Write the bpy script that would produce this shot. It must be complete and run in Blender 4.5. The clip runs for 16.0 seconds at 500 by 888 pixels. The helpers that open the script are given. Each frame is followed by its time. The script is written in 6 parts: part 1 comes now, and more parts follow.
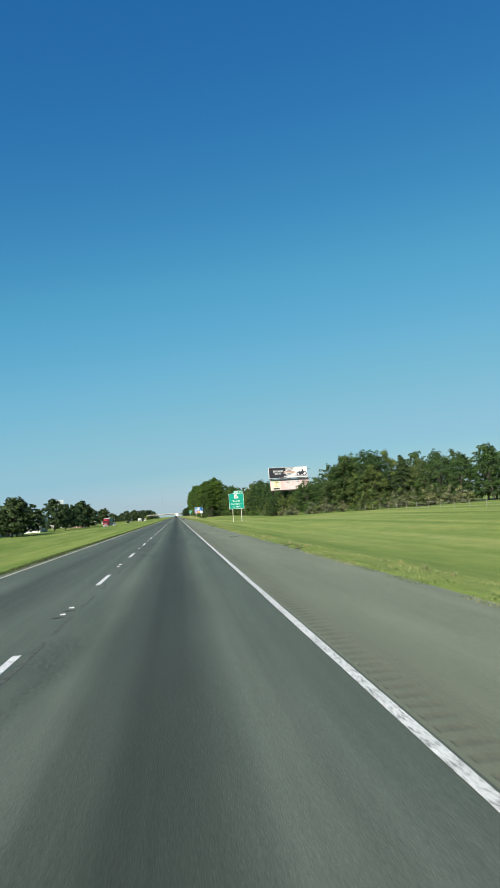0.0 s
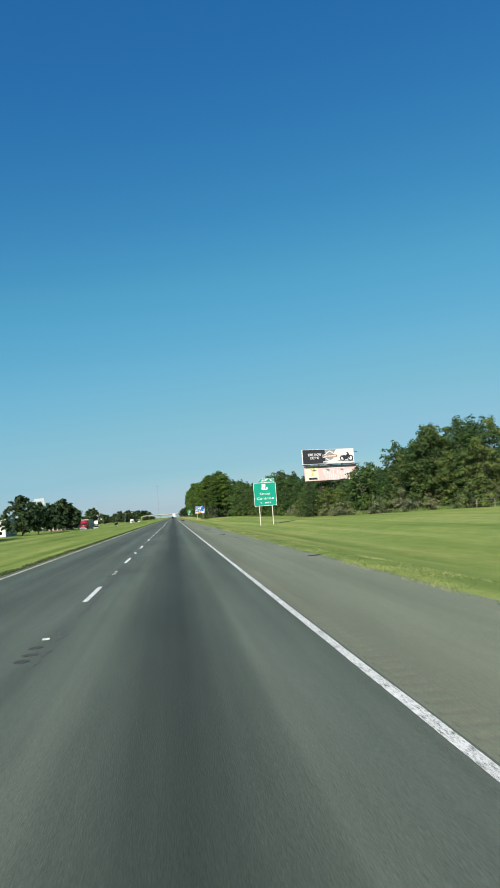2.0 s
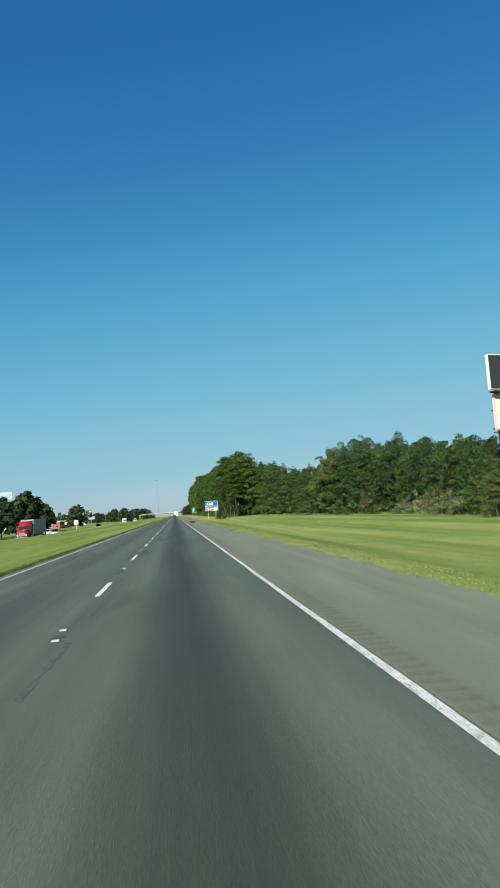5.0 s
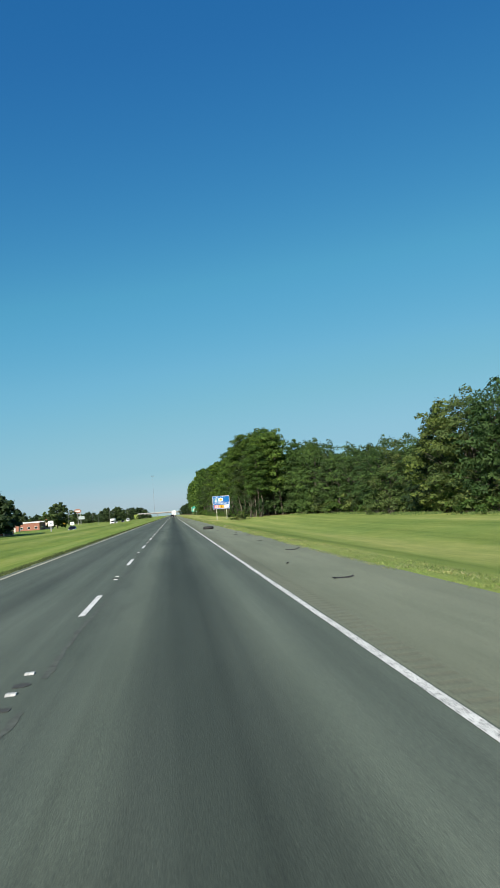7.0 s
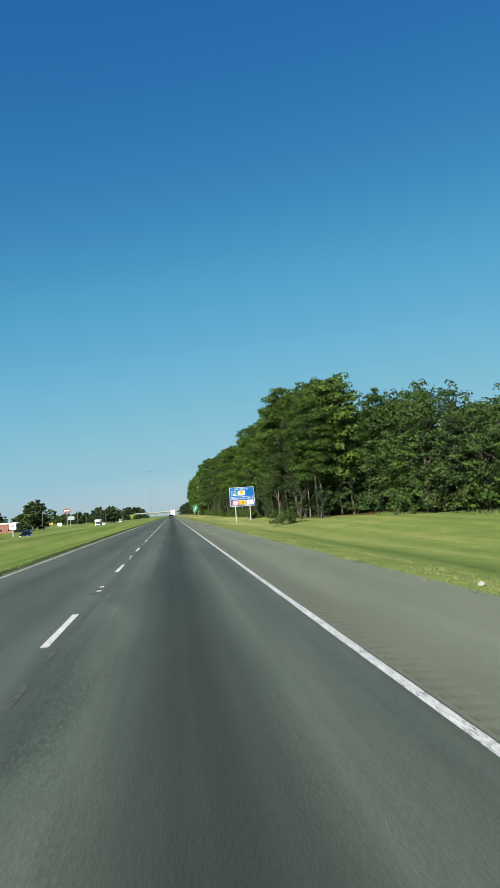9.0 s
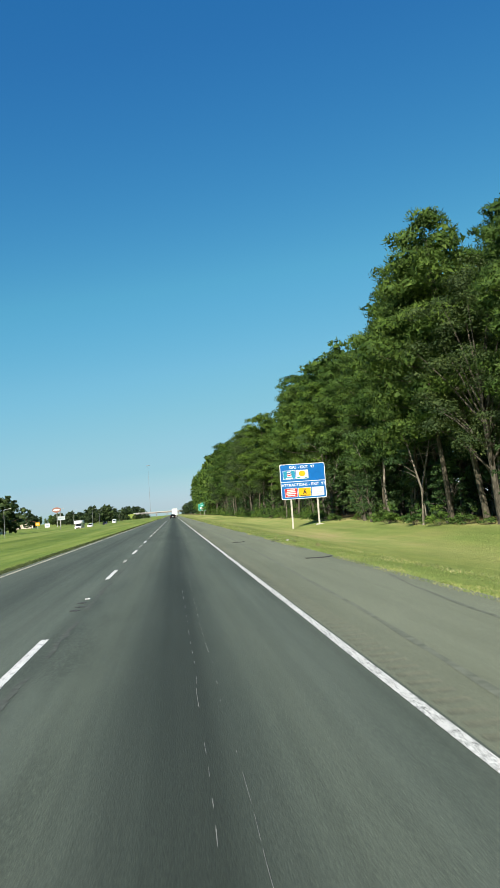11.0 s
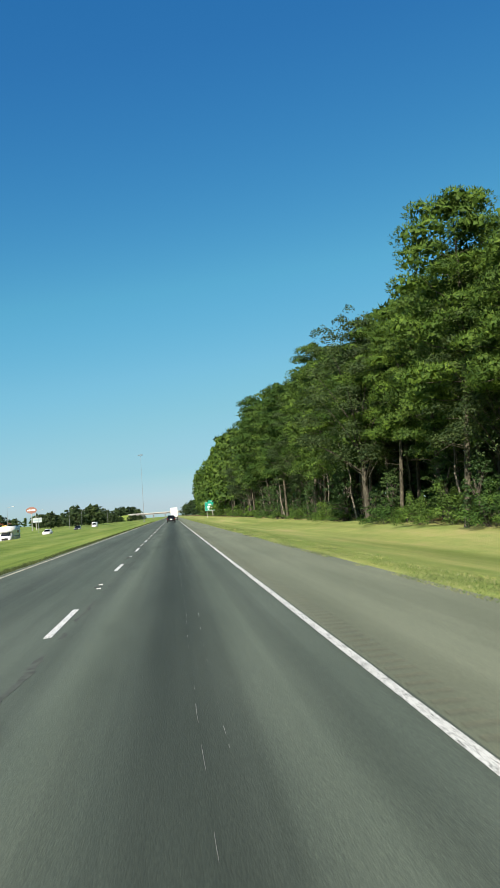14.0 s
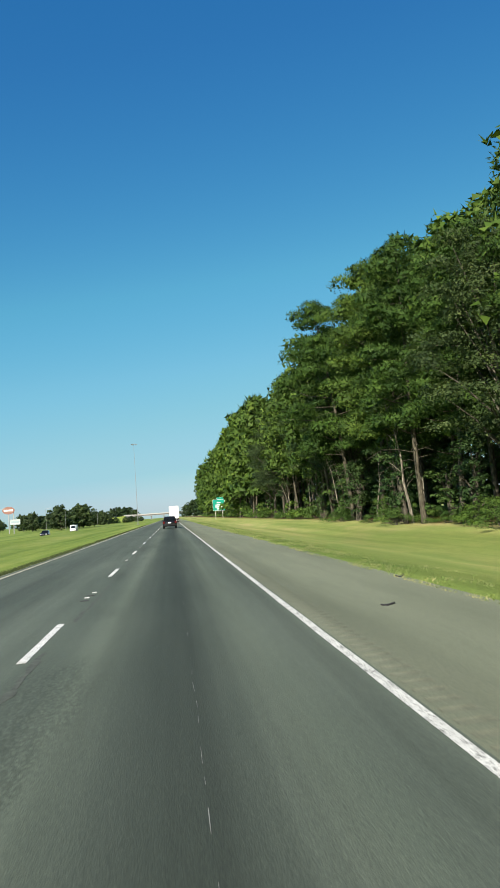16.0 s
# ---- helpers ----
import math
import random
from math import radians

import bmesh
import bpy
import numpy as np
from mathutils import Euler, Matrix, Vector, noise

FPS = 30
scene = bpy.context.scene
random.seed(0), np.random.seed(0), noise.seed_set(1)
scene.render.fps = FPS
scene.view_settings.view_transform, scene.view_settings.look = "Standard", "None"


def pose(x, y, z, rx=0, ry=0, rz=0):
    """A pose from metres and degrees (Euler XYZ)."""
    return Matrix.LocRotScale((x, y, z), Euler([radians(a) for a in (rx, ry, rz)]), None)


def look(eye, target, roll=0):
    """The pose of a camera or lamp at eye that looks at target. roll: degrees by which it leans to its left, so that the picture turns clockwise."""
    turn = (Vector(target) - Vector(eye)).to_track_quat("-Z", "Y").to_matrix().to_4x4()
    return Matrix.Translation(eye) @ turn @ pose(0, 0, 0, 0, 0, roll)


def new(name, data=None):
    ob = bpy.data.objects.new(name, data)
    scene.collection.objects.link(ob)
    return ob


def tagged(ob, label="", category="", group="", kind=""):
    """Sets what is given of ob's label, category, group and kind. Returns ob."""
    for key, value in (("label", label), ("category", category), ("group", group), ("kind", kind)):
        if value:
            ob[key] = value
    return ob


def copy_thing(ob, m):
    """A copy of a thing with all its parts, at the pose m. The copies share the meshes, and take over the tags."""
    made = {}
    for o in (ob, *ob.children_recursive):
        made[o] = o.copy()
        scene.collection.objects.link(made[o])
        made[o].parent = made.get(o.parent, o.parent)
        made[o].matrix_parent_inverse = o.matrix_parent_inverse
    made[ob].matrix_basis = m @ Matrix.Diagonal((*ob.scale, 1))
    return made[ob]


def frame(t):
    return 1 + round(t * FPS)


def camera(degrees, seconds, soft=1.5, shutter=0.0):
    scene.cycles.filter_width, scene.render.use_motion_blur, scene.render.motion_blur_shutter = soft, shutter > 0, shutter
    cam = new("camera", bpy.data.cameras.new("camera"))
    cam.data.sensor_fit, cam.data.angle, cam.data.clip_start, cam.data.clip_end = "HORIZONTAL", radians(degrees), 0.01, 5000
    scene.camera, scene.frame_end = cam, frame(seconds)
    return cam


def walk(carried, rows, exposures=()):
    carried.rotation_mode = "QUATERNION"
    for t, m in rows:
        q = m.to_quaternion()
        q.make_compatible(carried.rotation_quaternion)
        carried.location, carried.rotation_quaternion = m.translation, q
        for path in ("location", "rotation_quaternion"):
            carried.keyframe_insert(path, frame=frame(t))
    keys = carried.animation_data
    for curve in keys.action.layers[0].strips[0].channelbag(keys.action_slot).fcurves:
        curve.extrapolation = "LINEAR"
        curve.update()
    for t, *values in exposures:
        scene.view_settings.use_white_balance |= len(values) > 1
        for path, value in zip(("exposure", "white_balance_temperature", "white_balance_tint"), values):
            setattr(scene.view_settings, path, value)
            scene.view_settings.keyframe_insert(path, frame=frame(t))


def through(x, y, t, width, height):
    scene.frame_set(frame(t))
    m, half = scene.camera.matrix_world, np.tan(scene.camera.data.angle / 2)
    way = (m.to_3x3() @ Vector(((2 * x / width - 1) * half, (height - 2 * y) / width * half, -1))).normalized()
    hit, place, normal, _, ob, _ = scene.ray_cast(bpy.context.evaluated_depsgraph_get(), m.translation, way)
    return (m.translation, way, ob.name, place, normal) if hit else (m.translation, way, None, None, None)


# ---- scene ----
cam = camera(39.2, 16.0, soft=1.5, shutter=0.05)
EYE, LEAN = 1.598, 4.14
PATH = (  # seconds, x, y, turn, tilt
    (0.0, -1.565, -1.31, -5.952, 5.421),
    (0.5, -1.624, 14.82, -6.008, 5.427),
    (1.0, -1.683, 30.94, -6.045, 5.382),
    (1.5, -1.720, 47.05, -6.117, 5.439),
    (2.0, -1.757, 63.14, -6.215, 5.456),
    (2.5, -1.783, 79.31, -6.198, 5.411),
    (3.0, -1.810, 95.46, -6.116, 5.374),
    (3.5, -1.829, 111.66, -6.117, 5.371),
    (4.0, -1.849, 127.84, -6.050, 5.381),
    (4.5, -1.882, 143.96, -6.067, 5.363),
    (5.0, -1.915, 160.06, -6.085, 5.346),
    (5.5, -1.948, 176.15, -6.102, 5.328),
    (6.0, -1.982, 192.21, -6.120, 5.311),
    (6.5, -2.015, 208.26, -6.137, 5.293),
    (7.0, -2.035, 224.10, -6.291, 5.291),
    (7.5, -2.037, 240.01, -6.397, 5.289),
    (8.0, -2.012, 256.02, -6.458, 5.269),
    (8.5, -1.965, 271.92, -6.412, 5.277),
    (9.0, -1.918, 287.80, -6.366, 5.284),
    (9.5, -1.871, 303.66, -6.320, 5.291),
    (10.0, -1.824, 319.49, -6.274, 5.298),
    (10.5, -1.777, 335.30, -6.228, 5.305),
    (11.0, -1.796, 351.21, -6.211, 5.268),
    (11.5, -1.807, 366.99, -6.186, 5.270),
    (12.0, -1.807, 382.59, -6.197, 5.266),
    (12.5, -1.815, 398.38, -6.243, 5.343),
    (13.0, -1.811, 414.12, -6.295, 5.344),
    (13.5, -1.791, 429.80, -6.340, 5.267),
    (14.0, -1.795, 445.40, -6.308, 5.358),
    (14.5, -1.792, 461.07, -6.243, 5.399),
    (15.0, -1.785, 476.77, -6.228, 5.382),
    (15.5, -1.787, 492.39, -6.255, 5.405),
    (16.0, -1.790, 507.98, -6.361, 5.444),
)
EXPOSURES = ((0.0, 0.6, 6550, 10), (8.0, 0.61, 6550, 10), (10.5, 0.58, 6550, 10), (10.9, 0.76, 6650, 10), (12.0, 0.76, 6750, 10), (16.0, 0.83, 6800, 10))
SKY_STRENGTH, SUN_STRENGTH = 0.07, 5.0
SKY_TINT = ((1.35, 0.29, ((0.025, 0.82), (0.076, 1.27), (0.138, 1.34), (0.409, 0.84))),  # red: power, gain, share kept at each strength
            (0.78, 1.28, ((0.223, 0.8), (0.383, 1.09), (0.527, 1.03), (0.794, 0.81))),
            (0.5, 2.5, ((0.527, 0.89), (0.739, 0.97), (0.818, 0.95), (0.877, 0.88))))
walk(cam, [(t, pose(x, y, EYE, 90 + tilt, LEAN, turn)) for t, x, y, turn, tilt in PATH], EXPOSURES)

# ---- light ----
SUN_ELEVATION, SUN_AZIMUTH = 31.0, 207.0  # degrees; azimuth clockwise from +y
az, el = radians(SUN_AZIMUTH), radians(SUN_ELEVATION)
SUN_DIR = Vector((math.sin(az) * math.cos(el), math.cos(az) * math.cos(el), math.sin(el)))
world = bpy.data.worlds.new("sky")
scene.world = world
world.use_nodes = True
wt = world.node_tree
sky = wt.nodes.new("ShaderNodeTexSky")
sky.sky_type, sky.sun_disc = "NISHITA", False
sky.sun_elevation, sky.sun_rotation = el, az
sky.altitude, sky.air_density, sky.dust_density, sky.ozone_density = 0, 1.0, 0.3, 3.0
# the colour of a dry clear morning: deep blue overhead, grey-blue and even near the horizon
split, join = wt.nodes.new("ShaderNodeSeparateColor"), wt.nodes.new("ShaderNodeCombineColor")
wt.links.new(sky.outputs[0], split.inputs[0])
for k, (power, gain, stops) in enumerate(SKY_TINT):
    p, m, d, f = [wt.nodes.new("ShaderNodeMath") for _ in range(4)]
    p.operation, m.operation, d.operation, f.operation = "POWER", "MULTIPLY", "DIVIDE", "MULTIPLY"
    p.inputs[1].default_value, m.inputs[1].default_value, d.inputs[1].default_value = power, gain, 8.0
    cr = wt.nodes.new("ShaderNodeValToRGB")
    while len(cr.color_ramp.elements) < len(stops):
        cr.color_ramp.elements.new(0.5)
    for item, (at, v) in zip(cr.color_ramp.elements, stops):
        item.position, item.color = at, (v, v, v, 1)
    wt.links.new(split.outputs[k], p.inputs[0])
    wt.links.new(p.outputs[0], m.inputs[0])
    wt.links.new(m.outputs[0], d.inputs[0])
    wt.links.new(d.outputs[0], cr.inputs[0])
    wt.links.new(m.outputs[0], f.inputs[0])
    wt.links.new(cr.outputs[0], f.inputs[1])
    wt.links.new(f.outputs[0], join.inputs[k])
wt.links.new(join.outputs[0], wt.nodes["Background"].inputs[0])
wt.nodes["Background"].inputs[1].default_value = SKY_STRENGTH
sun = new("sun", bpy.data.lights.new("sun", "SUN"))
sun.data.energy, sun.data.angle, sun.data.color = SUN_STRENGTH, radians(0.53), (1.0, 0.93, 0.82)
sun.matrix_world = look((0, 0, 60), Vector((0, 0, 60)) - SUN_DIR)

# ---- materials ----
def node_mat(name, rough=0.8, spec=0.3, metal=0.0):
    m = bpy.data.materials.new(name)
    m.use_nodes = True
    b = m.node_tree.nodes["Principled BSDF"]
    b.inputs["Roughness"].default_value, b.inputs["Metallic"].default_value = rough, metal
    b.inputs["Specular IOR Level"].default_value = spec
    return m, m.node_tree, b


def add(nt, kind, **settings):
    n = nt.nodes.new(kind)
    for key, value in settings.items():
        if key in n.inputs:
            n.inputs[key].default_value = value
    return n


def ramp(nt, fac, stops):
    r = nt.nodes.new("ShaderNodeValToRGB")
    e = r.color_ramp.elements
    while len(e) < len(stops):
        e.new(0.5)
    for item, (p, c) in zip(e, stops):
        item.position, item.color = p, (*c, 1)
    nt.links.new(fac, r.inputs[0])
    return r.outputs[0]


def mixed(nt, fac, a, b, blend="MIX"):
    n = nt.nodes.new("ShaderNodeMix")
    n.data_type, n.blend_type = "RGBA", blend
    for sock, v in ((n.inputs["Factor"], fac), (n.inputs["A"], a), (n.inputs["B"], b)):
        if isinstance(v, bpy.types.NodeSocket):
            nt.links.new(v, sock)
        elif isinstance(v, (int, float)):
            sock.default_value = v
        else:
            sock.default_value = (*v, 1)
    return n.outputs["Result"]


def math_node(nt, op, a, b=0.0, c=0.0):
    n = nt.nodes.new("ShaderNodeMath")
    n.operation = op
    for sock, v in zip(n.inputs, (a, b, c)):
        if isinstance(v, bpy.types.NodeSocket):
            nt.links.new(v, sock)
        else:
            sock.default_value = v
    return n.outputs[0]


def coords(nt, scale=(1, 1, 1), which="Object"):
    tc, mp = nt.nodes.new("ShaderNodeTexCoord"), nt.nodes.new("ShaderNodeMapping")
    mp.inputs["Scale"].default_value = scale
    nt.links.new(tc.outputs[which], mp.inputs[0])
    return mp.outputs[0]


def fuzz(nt, vec, scale, detail=4.0, rough=0.6):
    n = add(nt, "ShaderNodeTexNoise", Scale=scale, Detail=detail, Roughness=rough)
    nt.links.new(vec, n.inputs["Vector"])
    return n.outputs["Fac"]


def bumped(nt, b, height, strength=0.3, dist=0.02):
    n = add(nt, "ShaderNodeBump", Strength=strength, Distance=dist)
    nt.links.new(height, n.inputs["Height"])
    nt.links.new(n.outputs[0], b.inputs["Normal"])


def plain(name, c, rough=0.6, metal=0.0, vary=0.25, scale=3.0, spec=0.4, bump=0.1):
    """Painted or coated surface with soft stains and a fine grain."""
    m, nt, b = node_mat(name, rough, spec, metal)
    v = coords(nt)
    lo, hi = [k * (1 - vary) for k in c], [min(1, k * (1 + vary * 0.5)) for k in c]
    stain = ramp(nt, fuzz(nt, v, scale, 5), [(0.3, lo), (0.65, hi)])
    grain = ramp(nt, fuzz(nt, v, scale * 18, 3), [(0.3, (0.88, 0.88, 0.88)), (0.7, (1, 1, 1))])
    nt.links.new(mixed(nt, 1.0, stain, grain, "MULTIPLY"), b.inputs["Base Color"])
    if bump:
        bumped(nt, b, fuzz(nt, v, scale * 25, 3), bump, 0.01)
    return m


def leaf_mat(name, c0, c1, c2, through=0.3):
    """Leaves: colour differs from leaf to leaf and from tree to tree; light comes through."""
    m, nt, b = node_mat(name, 0.65, 0.15)
    geo, info = nt.nodes.new("ShaderNodeNewGeometry"), nt.nodes.new("ShaderNodeObjectInfo")
    col = ramp(nt, geo.outputs["Random Per Island"], [(0.0, c0), (0.55, c1), (1.0, c2)])
    tone = ramp(nt, info.outputs["Random"], [(0.0, (0.6, 0.74, 0.72)), (0.5, (1.0, 1.0, 1.0)), (1.0, (1.14, 1.16, 0.9))])
    # broad dark and light patches put some crown shade into the leaf colour
    patch = ramp(nt, fuzz(nt, coords(nt), 0.5, 3), [(0.36, (0.5, 0.57, 0.55)), (0.5, (0.95, 0.96, 0.94)), (0.66, (1.25, 1.2, 1.0))])
    col = mixed(nt, 1.0, mixed(nt, 1.0, col, tone, "MULTIPLY"), patch, "MULTIPLY")
    nt.links.new(col, b.inputs["Base Color"])
    tr = nt.nodes.new("ShaderNodeBsdfTranslucent")
    nt.links.new(mixed(nt, 1.0, col, (1.3, 1.35, 0.7), "MULTIPLY"), tr.inputs["Color"])
    mx = nt.nodes.new("ShaderNodeMixShader")
    mx.inputs[0].default_value = through
    nt.links.new(b.outputs[0], mx.inputs[1])
    nt.links.new(tr.outputs[0], mx.inputs[2])
    nt.links.new(mx.outputs[0], nt.nodes["Material Output"].inputs["Surface"])
    return m


def grass_ground():
    m, nt, b = node_mat("mown_grass", 0.95, 0.1)
    v = coords(nt)
    streak = fuzz(nt, coords(nt, (0.34, 0.012, 0.2)), 1.0, 4, 0.5)
    big = fuzz(nt, v, 0.06, 4)
    mid = fuzz(nt, coords(nt, (1, 0.35, 1)), 0.9, 5, 0.7)
    fine = fuzz(nt, v, 11.0, 4, 0.75)
    green = ramp(nt, streak, [(0.3, (0.11, 0.164, 0.042)), (0.5, (0.176, 0.232, 0.066)), (0.68, (0.25, 0.278, 0.1))])
    dry = ramp(nt, mid, [(0.28, (0.78, 0.88, 0.74)), (0.45, (1.0, 1.02, 0.96)), (0.6, (1.14, 1.12, 1.1)), (0.78, (1.5, 1.34, 1.32))])
    tone = ramp(nt, big, [(0.3, (0.85, 0.92, 0.85)), (0.7, (1.15, 1.05, 1.0))])
    speck = ramp(nt, fine, [(0.3, (0.85, 0.86, 0.8)), (0.65, (1.25, 1.25, 1.2))])
    col = mixed(nt, 1.0, mixed(nt, 1.0, mixed(nt, 1.0, green, dry, "MULTIPLY"), tone, "MULTIPLY"), speck, "MULTIPLY")
    # bare soil and pine straw under the trees
    sep = nt.nodes.new("ShaderNodeSeparateXYZ")
    nt.links.new(v, sep.inputs[0])
    along = math_node(nt, "MAXIMUM", math_node(nt, "MINIMUM", math_node(nt, "MULTIPLY", math_node(nt, "SUBTRACT", sep.outputs["Y"], 372.0), 0.05), 1.0), 0.0)
    across = math_node(nt, "MULTIPLY", math_node(nt, "SUBTRACT", sep.outputs["X"], 16.3), 0.35)
    edge = math_node(nt, "ADD", across, math_node(nt, "MULTIPLY", math_node(nt, "SUBTRACT", mid, 0.5), 3.0))
    soil = math_node(nt, "MINIMUM", math_node(nt, "MAXIMUM", math_node(nt, "MULTIPLY", edge, along), 0.0), 0.92)
    far = math_node(nt, "ADD", math_node(nt, "MULTIPLY", math_node(nt, "SUBTRACT", 42.0, sep.outputs["X"]), 0.2), math_node(nt, "MULTIPLY", math_node(nt, "SUBTRACT", big, 0.5), 6.0))
    soil = math_node(nt, "MULTIPLY", soil, math_node(nt, "MINIMUM", math_node(nt, "MAXIMUM", far, 0.0), 1.0))
    straw = ramp(nt, fine, [(0.3, (0.06, 0.035, 0.018)), (0.7, (0.2, 0.13, 0.06))])
    # drier, yellower turf beside the wood
    thirst = math_node(nt, "MULTIPLY", along, math_node(nt, "MINIMUM", math_node(nt, "MAXIMUM", math_node(nt, "MULTIPLY", math_node(nt, "SUBTRACT", sep.outputs["X"], 3.2), 0.15), 0.0), 0.55))
    thirst = math_node(nt, "MULTIPLY", thirst, ramp(nt, streak, [(0.36, (0.3, 0.3, 0.3)), (0.62, (1.25, 1.25, 1.25))]))
    straw_turf = ramp(nt, fuzz(nt, coords(nt, (0.4, 0.12, 1)), 1.0, 5, 0.65), [(0.38, (0.25, 0.31, 0.1)), (0.54, (0.36, 0.35, 0.14)), (0.68, (0.46, 0.36, 0.19))])
    col = mixed(nt, thirst, col, mixed(nt, 1.0, straw_turf, speck, "MULTIPLY"))
    # lusher, darker turf in the median
    lush = math_node(nt, "MINIMUM", math_node(nt, "MAXIMUM", math_node(nt, "MULTIPLY", math_node(nt, "SUBTRACT", -7.0, sep.outputs["X"]), 0.5), 0.0), 1.0)
    col = mixed(nt, lush, col, mixed(nt, 1.0, col, (0.86, 0.9, 0.78), "MULTIPLY"))
    nt.links.new(mixed(nt, soil, col, straw), b.inputs["Base Color"])
    bumped(nt, b, fine, 0.8, 0.08)
    return m


def asphalt(name, lo, hi, lanes=(), streaks=0.18, ravel=None):
    """Worn asphalt: stones, long stains, and darker oil bands along the lanes."""
    m, nt, b = node_mat(name, 0.85, 0.25)
    v = coords(nt)
    stone = add(nt, "ShaderNodeTexVoronoi", Scale=95.0)
    nt.links.new(v, stone.inputs["Vector"])
    grain = fuzz(nt, v, 40.0, 4, 0.7)
    base = ramp(nt, fuzz(nt, coords(nt, (1.0, 0.12, 1)), 0.8, 5), [(0.3, lo), (0.7, hi)])
    long_stain = ramp(nt, fuzz(nt, coords(nt, (2.2, 0.015, 1)), 1.0, 4), [(0.35, (1 - streaks,) * 3), (0.65, (1 + 0.55 * streaks,) * 3)])
    chips = ramp(nt, stone.outputs["Distance"], [(0.0, (1.5, 1.45, 1.35)), (0.25, (1.05, 1.05, 1.02)), (0.6, (0.75, 0.75, 0.76))])
    col = mixed(nt, 1.0, mixed(nt, 1.0, base, long_stain, "MULTIPLY"), chips, "MULTIPLY")
    col = mixed(nt, 1.0, col, ramp(nt, grain, [(0.3, (0.8, 0.8, 0.8)), (0.7, (1.15, 1.15, 1.12))]), "MULTIPLY")
    sep = nt.nodes.new("ShaderNodeSeparateXYZ")
    nt.links.new(v, sep.inputs[0])
    wobble = math_node(nt, "MULTIPLY", math_node(nt, "SUBTRACT", fuzz(nt, coords(nt, (0.0, 0.05, 0)), 1.0, 2), 0.5), 0.35)
    for centre, half, tint in lanes:
        off = math_node(nt, "ABSOLUTE", math_node(nt, "SUBTRACT", math_node(nt, "ADD", sep.outputs["X"], wobble), centre))
        near = math_node(nt, "SUBTRACT", 1.0, math_node(nt, "DIVIDE", off, half))
        fac = math_node(nt, "MINIMUM", math_node(nt, "MAXIMUM", near, 0.0), 0.8)
        col = mixed(nt, fac, col, mixed(nt, 1.0, col, tint, "MULTIPLY"))
    if ravel:
        # patches where the surface has crumbled to loose stones along the seam
        pebble = add(nt, "ShaderNodeTexVoronoi", Scale=26.0)
        nt.links.new(v, pebble.inputs["Vector"])
        off = math_node(nt, "ABSOLUTE", math_node(nt, "SUBTRACT", math_node(nt, "ADD", sep.outputs["X"], math_node(nt, "MULTIPLY", wobble, 1.5)), ravel[0]))
        band = math_node(nt, "SUBTRACT", 1.0, math_node(nt, "DIVIDE", off, ravel[1]))
        where = math_node(nt, "SUBTRACT", fuzz(nt, coords(nt, (0.5, 0.09, 0)), 1.0, 3), 0.53)
        fac = math_node(nt, "MULTIPLY", math_node(nt, "MAXIMUM", band, 0.0), math_node(nt, "MAXIMUM", math_node(nt, "MULTIPLY", where, 9.0), 0.0))
        loose = ramp(nt, pebble.outputs["Distance"], [(0.0, (1.5, 1.48, 1.4)), (0.3, (1.0, 1.0, 1.0)), (0.55, (0.45, 0.46, 0.45))])
        col = mixed(nt, math_node(nt, "MINIMUM", fac, 0.55), col, mixed(nt, 1.0, col, loose, "MULTIPLY"))
    nt.links.new(col, b.inputs["Base Color"])
    bumped(nt, b, math_node(nt, "ADD", stone.outputs["Distance"], grain), 0.35, 0.006)
    return m


def road_paint(name, c, worn=0.5):
    """Road paint, chipped through to the asphalt in small sharp-edged pits, more in some stretches than others."""
    m, nt, b = node_mat(name, 0.7, 0.3)
    v = coords(nt)
    chips = math_node(nt, "ADD", fuzz(nt, v, 44.0, 3, 0.7), math_node(nt, "MULTIPLY", math_node(nt, "SUBTRACT", fuzz(nt, v, 5.0, 3), 0.5), 0.35))
    tone = ramp(nt, fuzz(nt, v, 1.2, 4), [(0.3, [k * 0.78 for k in c]), (0.7, c)])
    mask = ramp(nt, chips, [(worn - 0.008, (0, 0, 0)), (worn + 0.008, (1, 1, 1))])
    nt.links.new(mixed(nt, mask, (0.07, 0.075, 0.066), tone), b.inputs["Base Color"])
    bumped(nt, b, chips, 0.3, 0.004)
    return m


def bark_mat(name, lo, hi):
    m, nt, b = node_mat(name, 0.9, 0.15)
    v = coords(nt, (1, 1, 0.25))
    vor = add(nt, "ShaderNodeTexVoronoi", Scale=11.0)
    nt.links.new(v, vor.inputs["Vector"])
    n = fuzz(nt, v, 7.0, 5, 0.7)
    col = mixed(nt, 1.0, ramp(nt, n, [(0.3, lo), (0.7, hi)]), ramp(nt, vor.outputs["Distance"], [(0.05, (1.15, 1.1, 1.05)), (0.6, (0.55, 0.52, 0.5))]), "MULTIPLY")
    nt.links.new(col, b.inputs["Base Color"])
    bumped(nt, b, vor.outputs["Distance"], 0.7, 0.04)
    return m


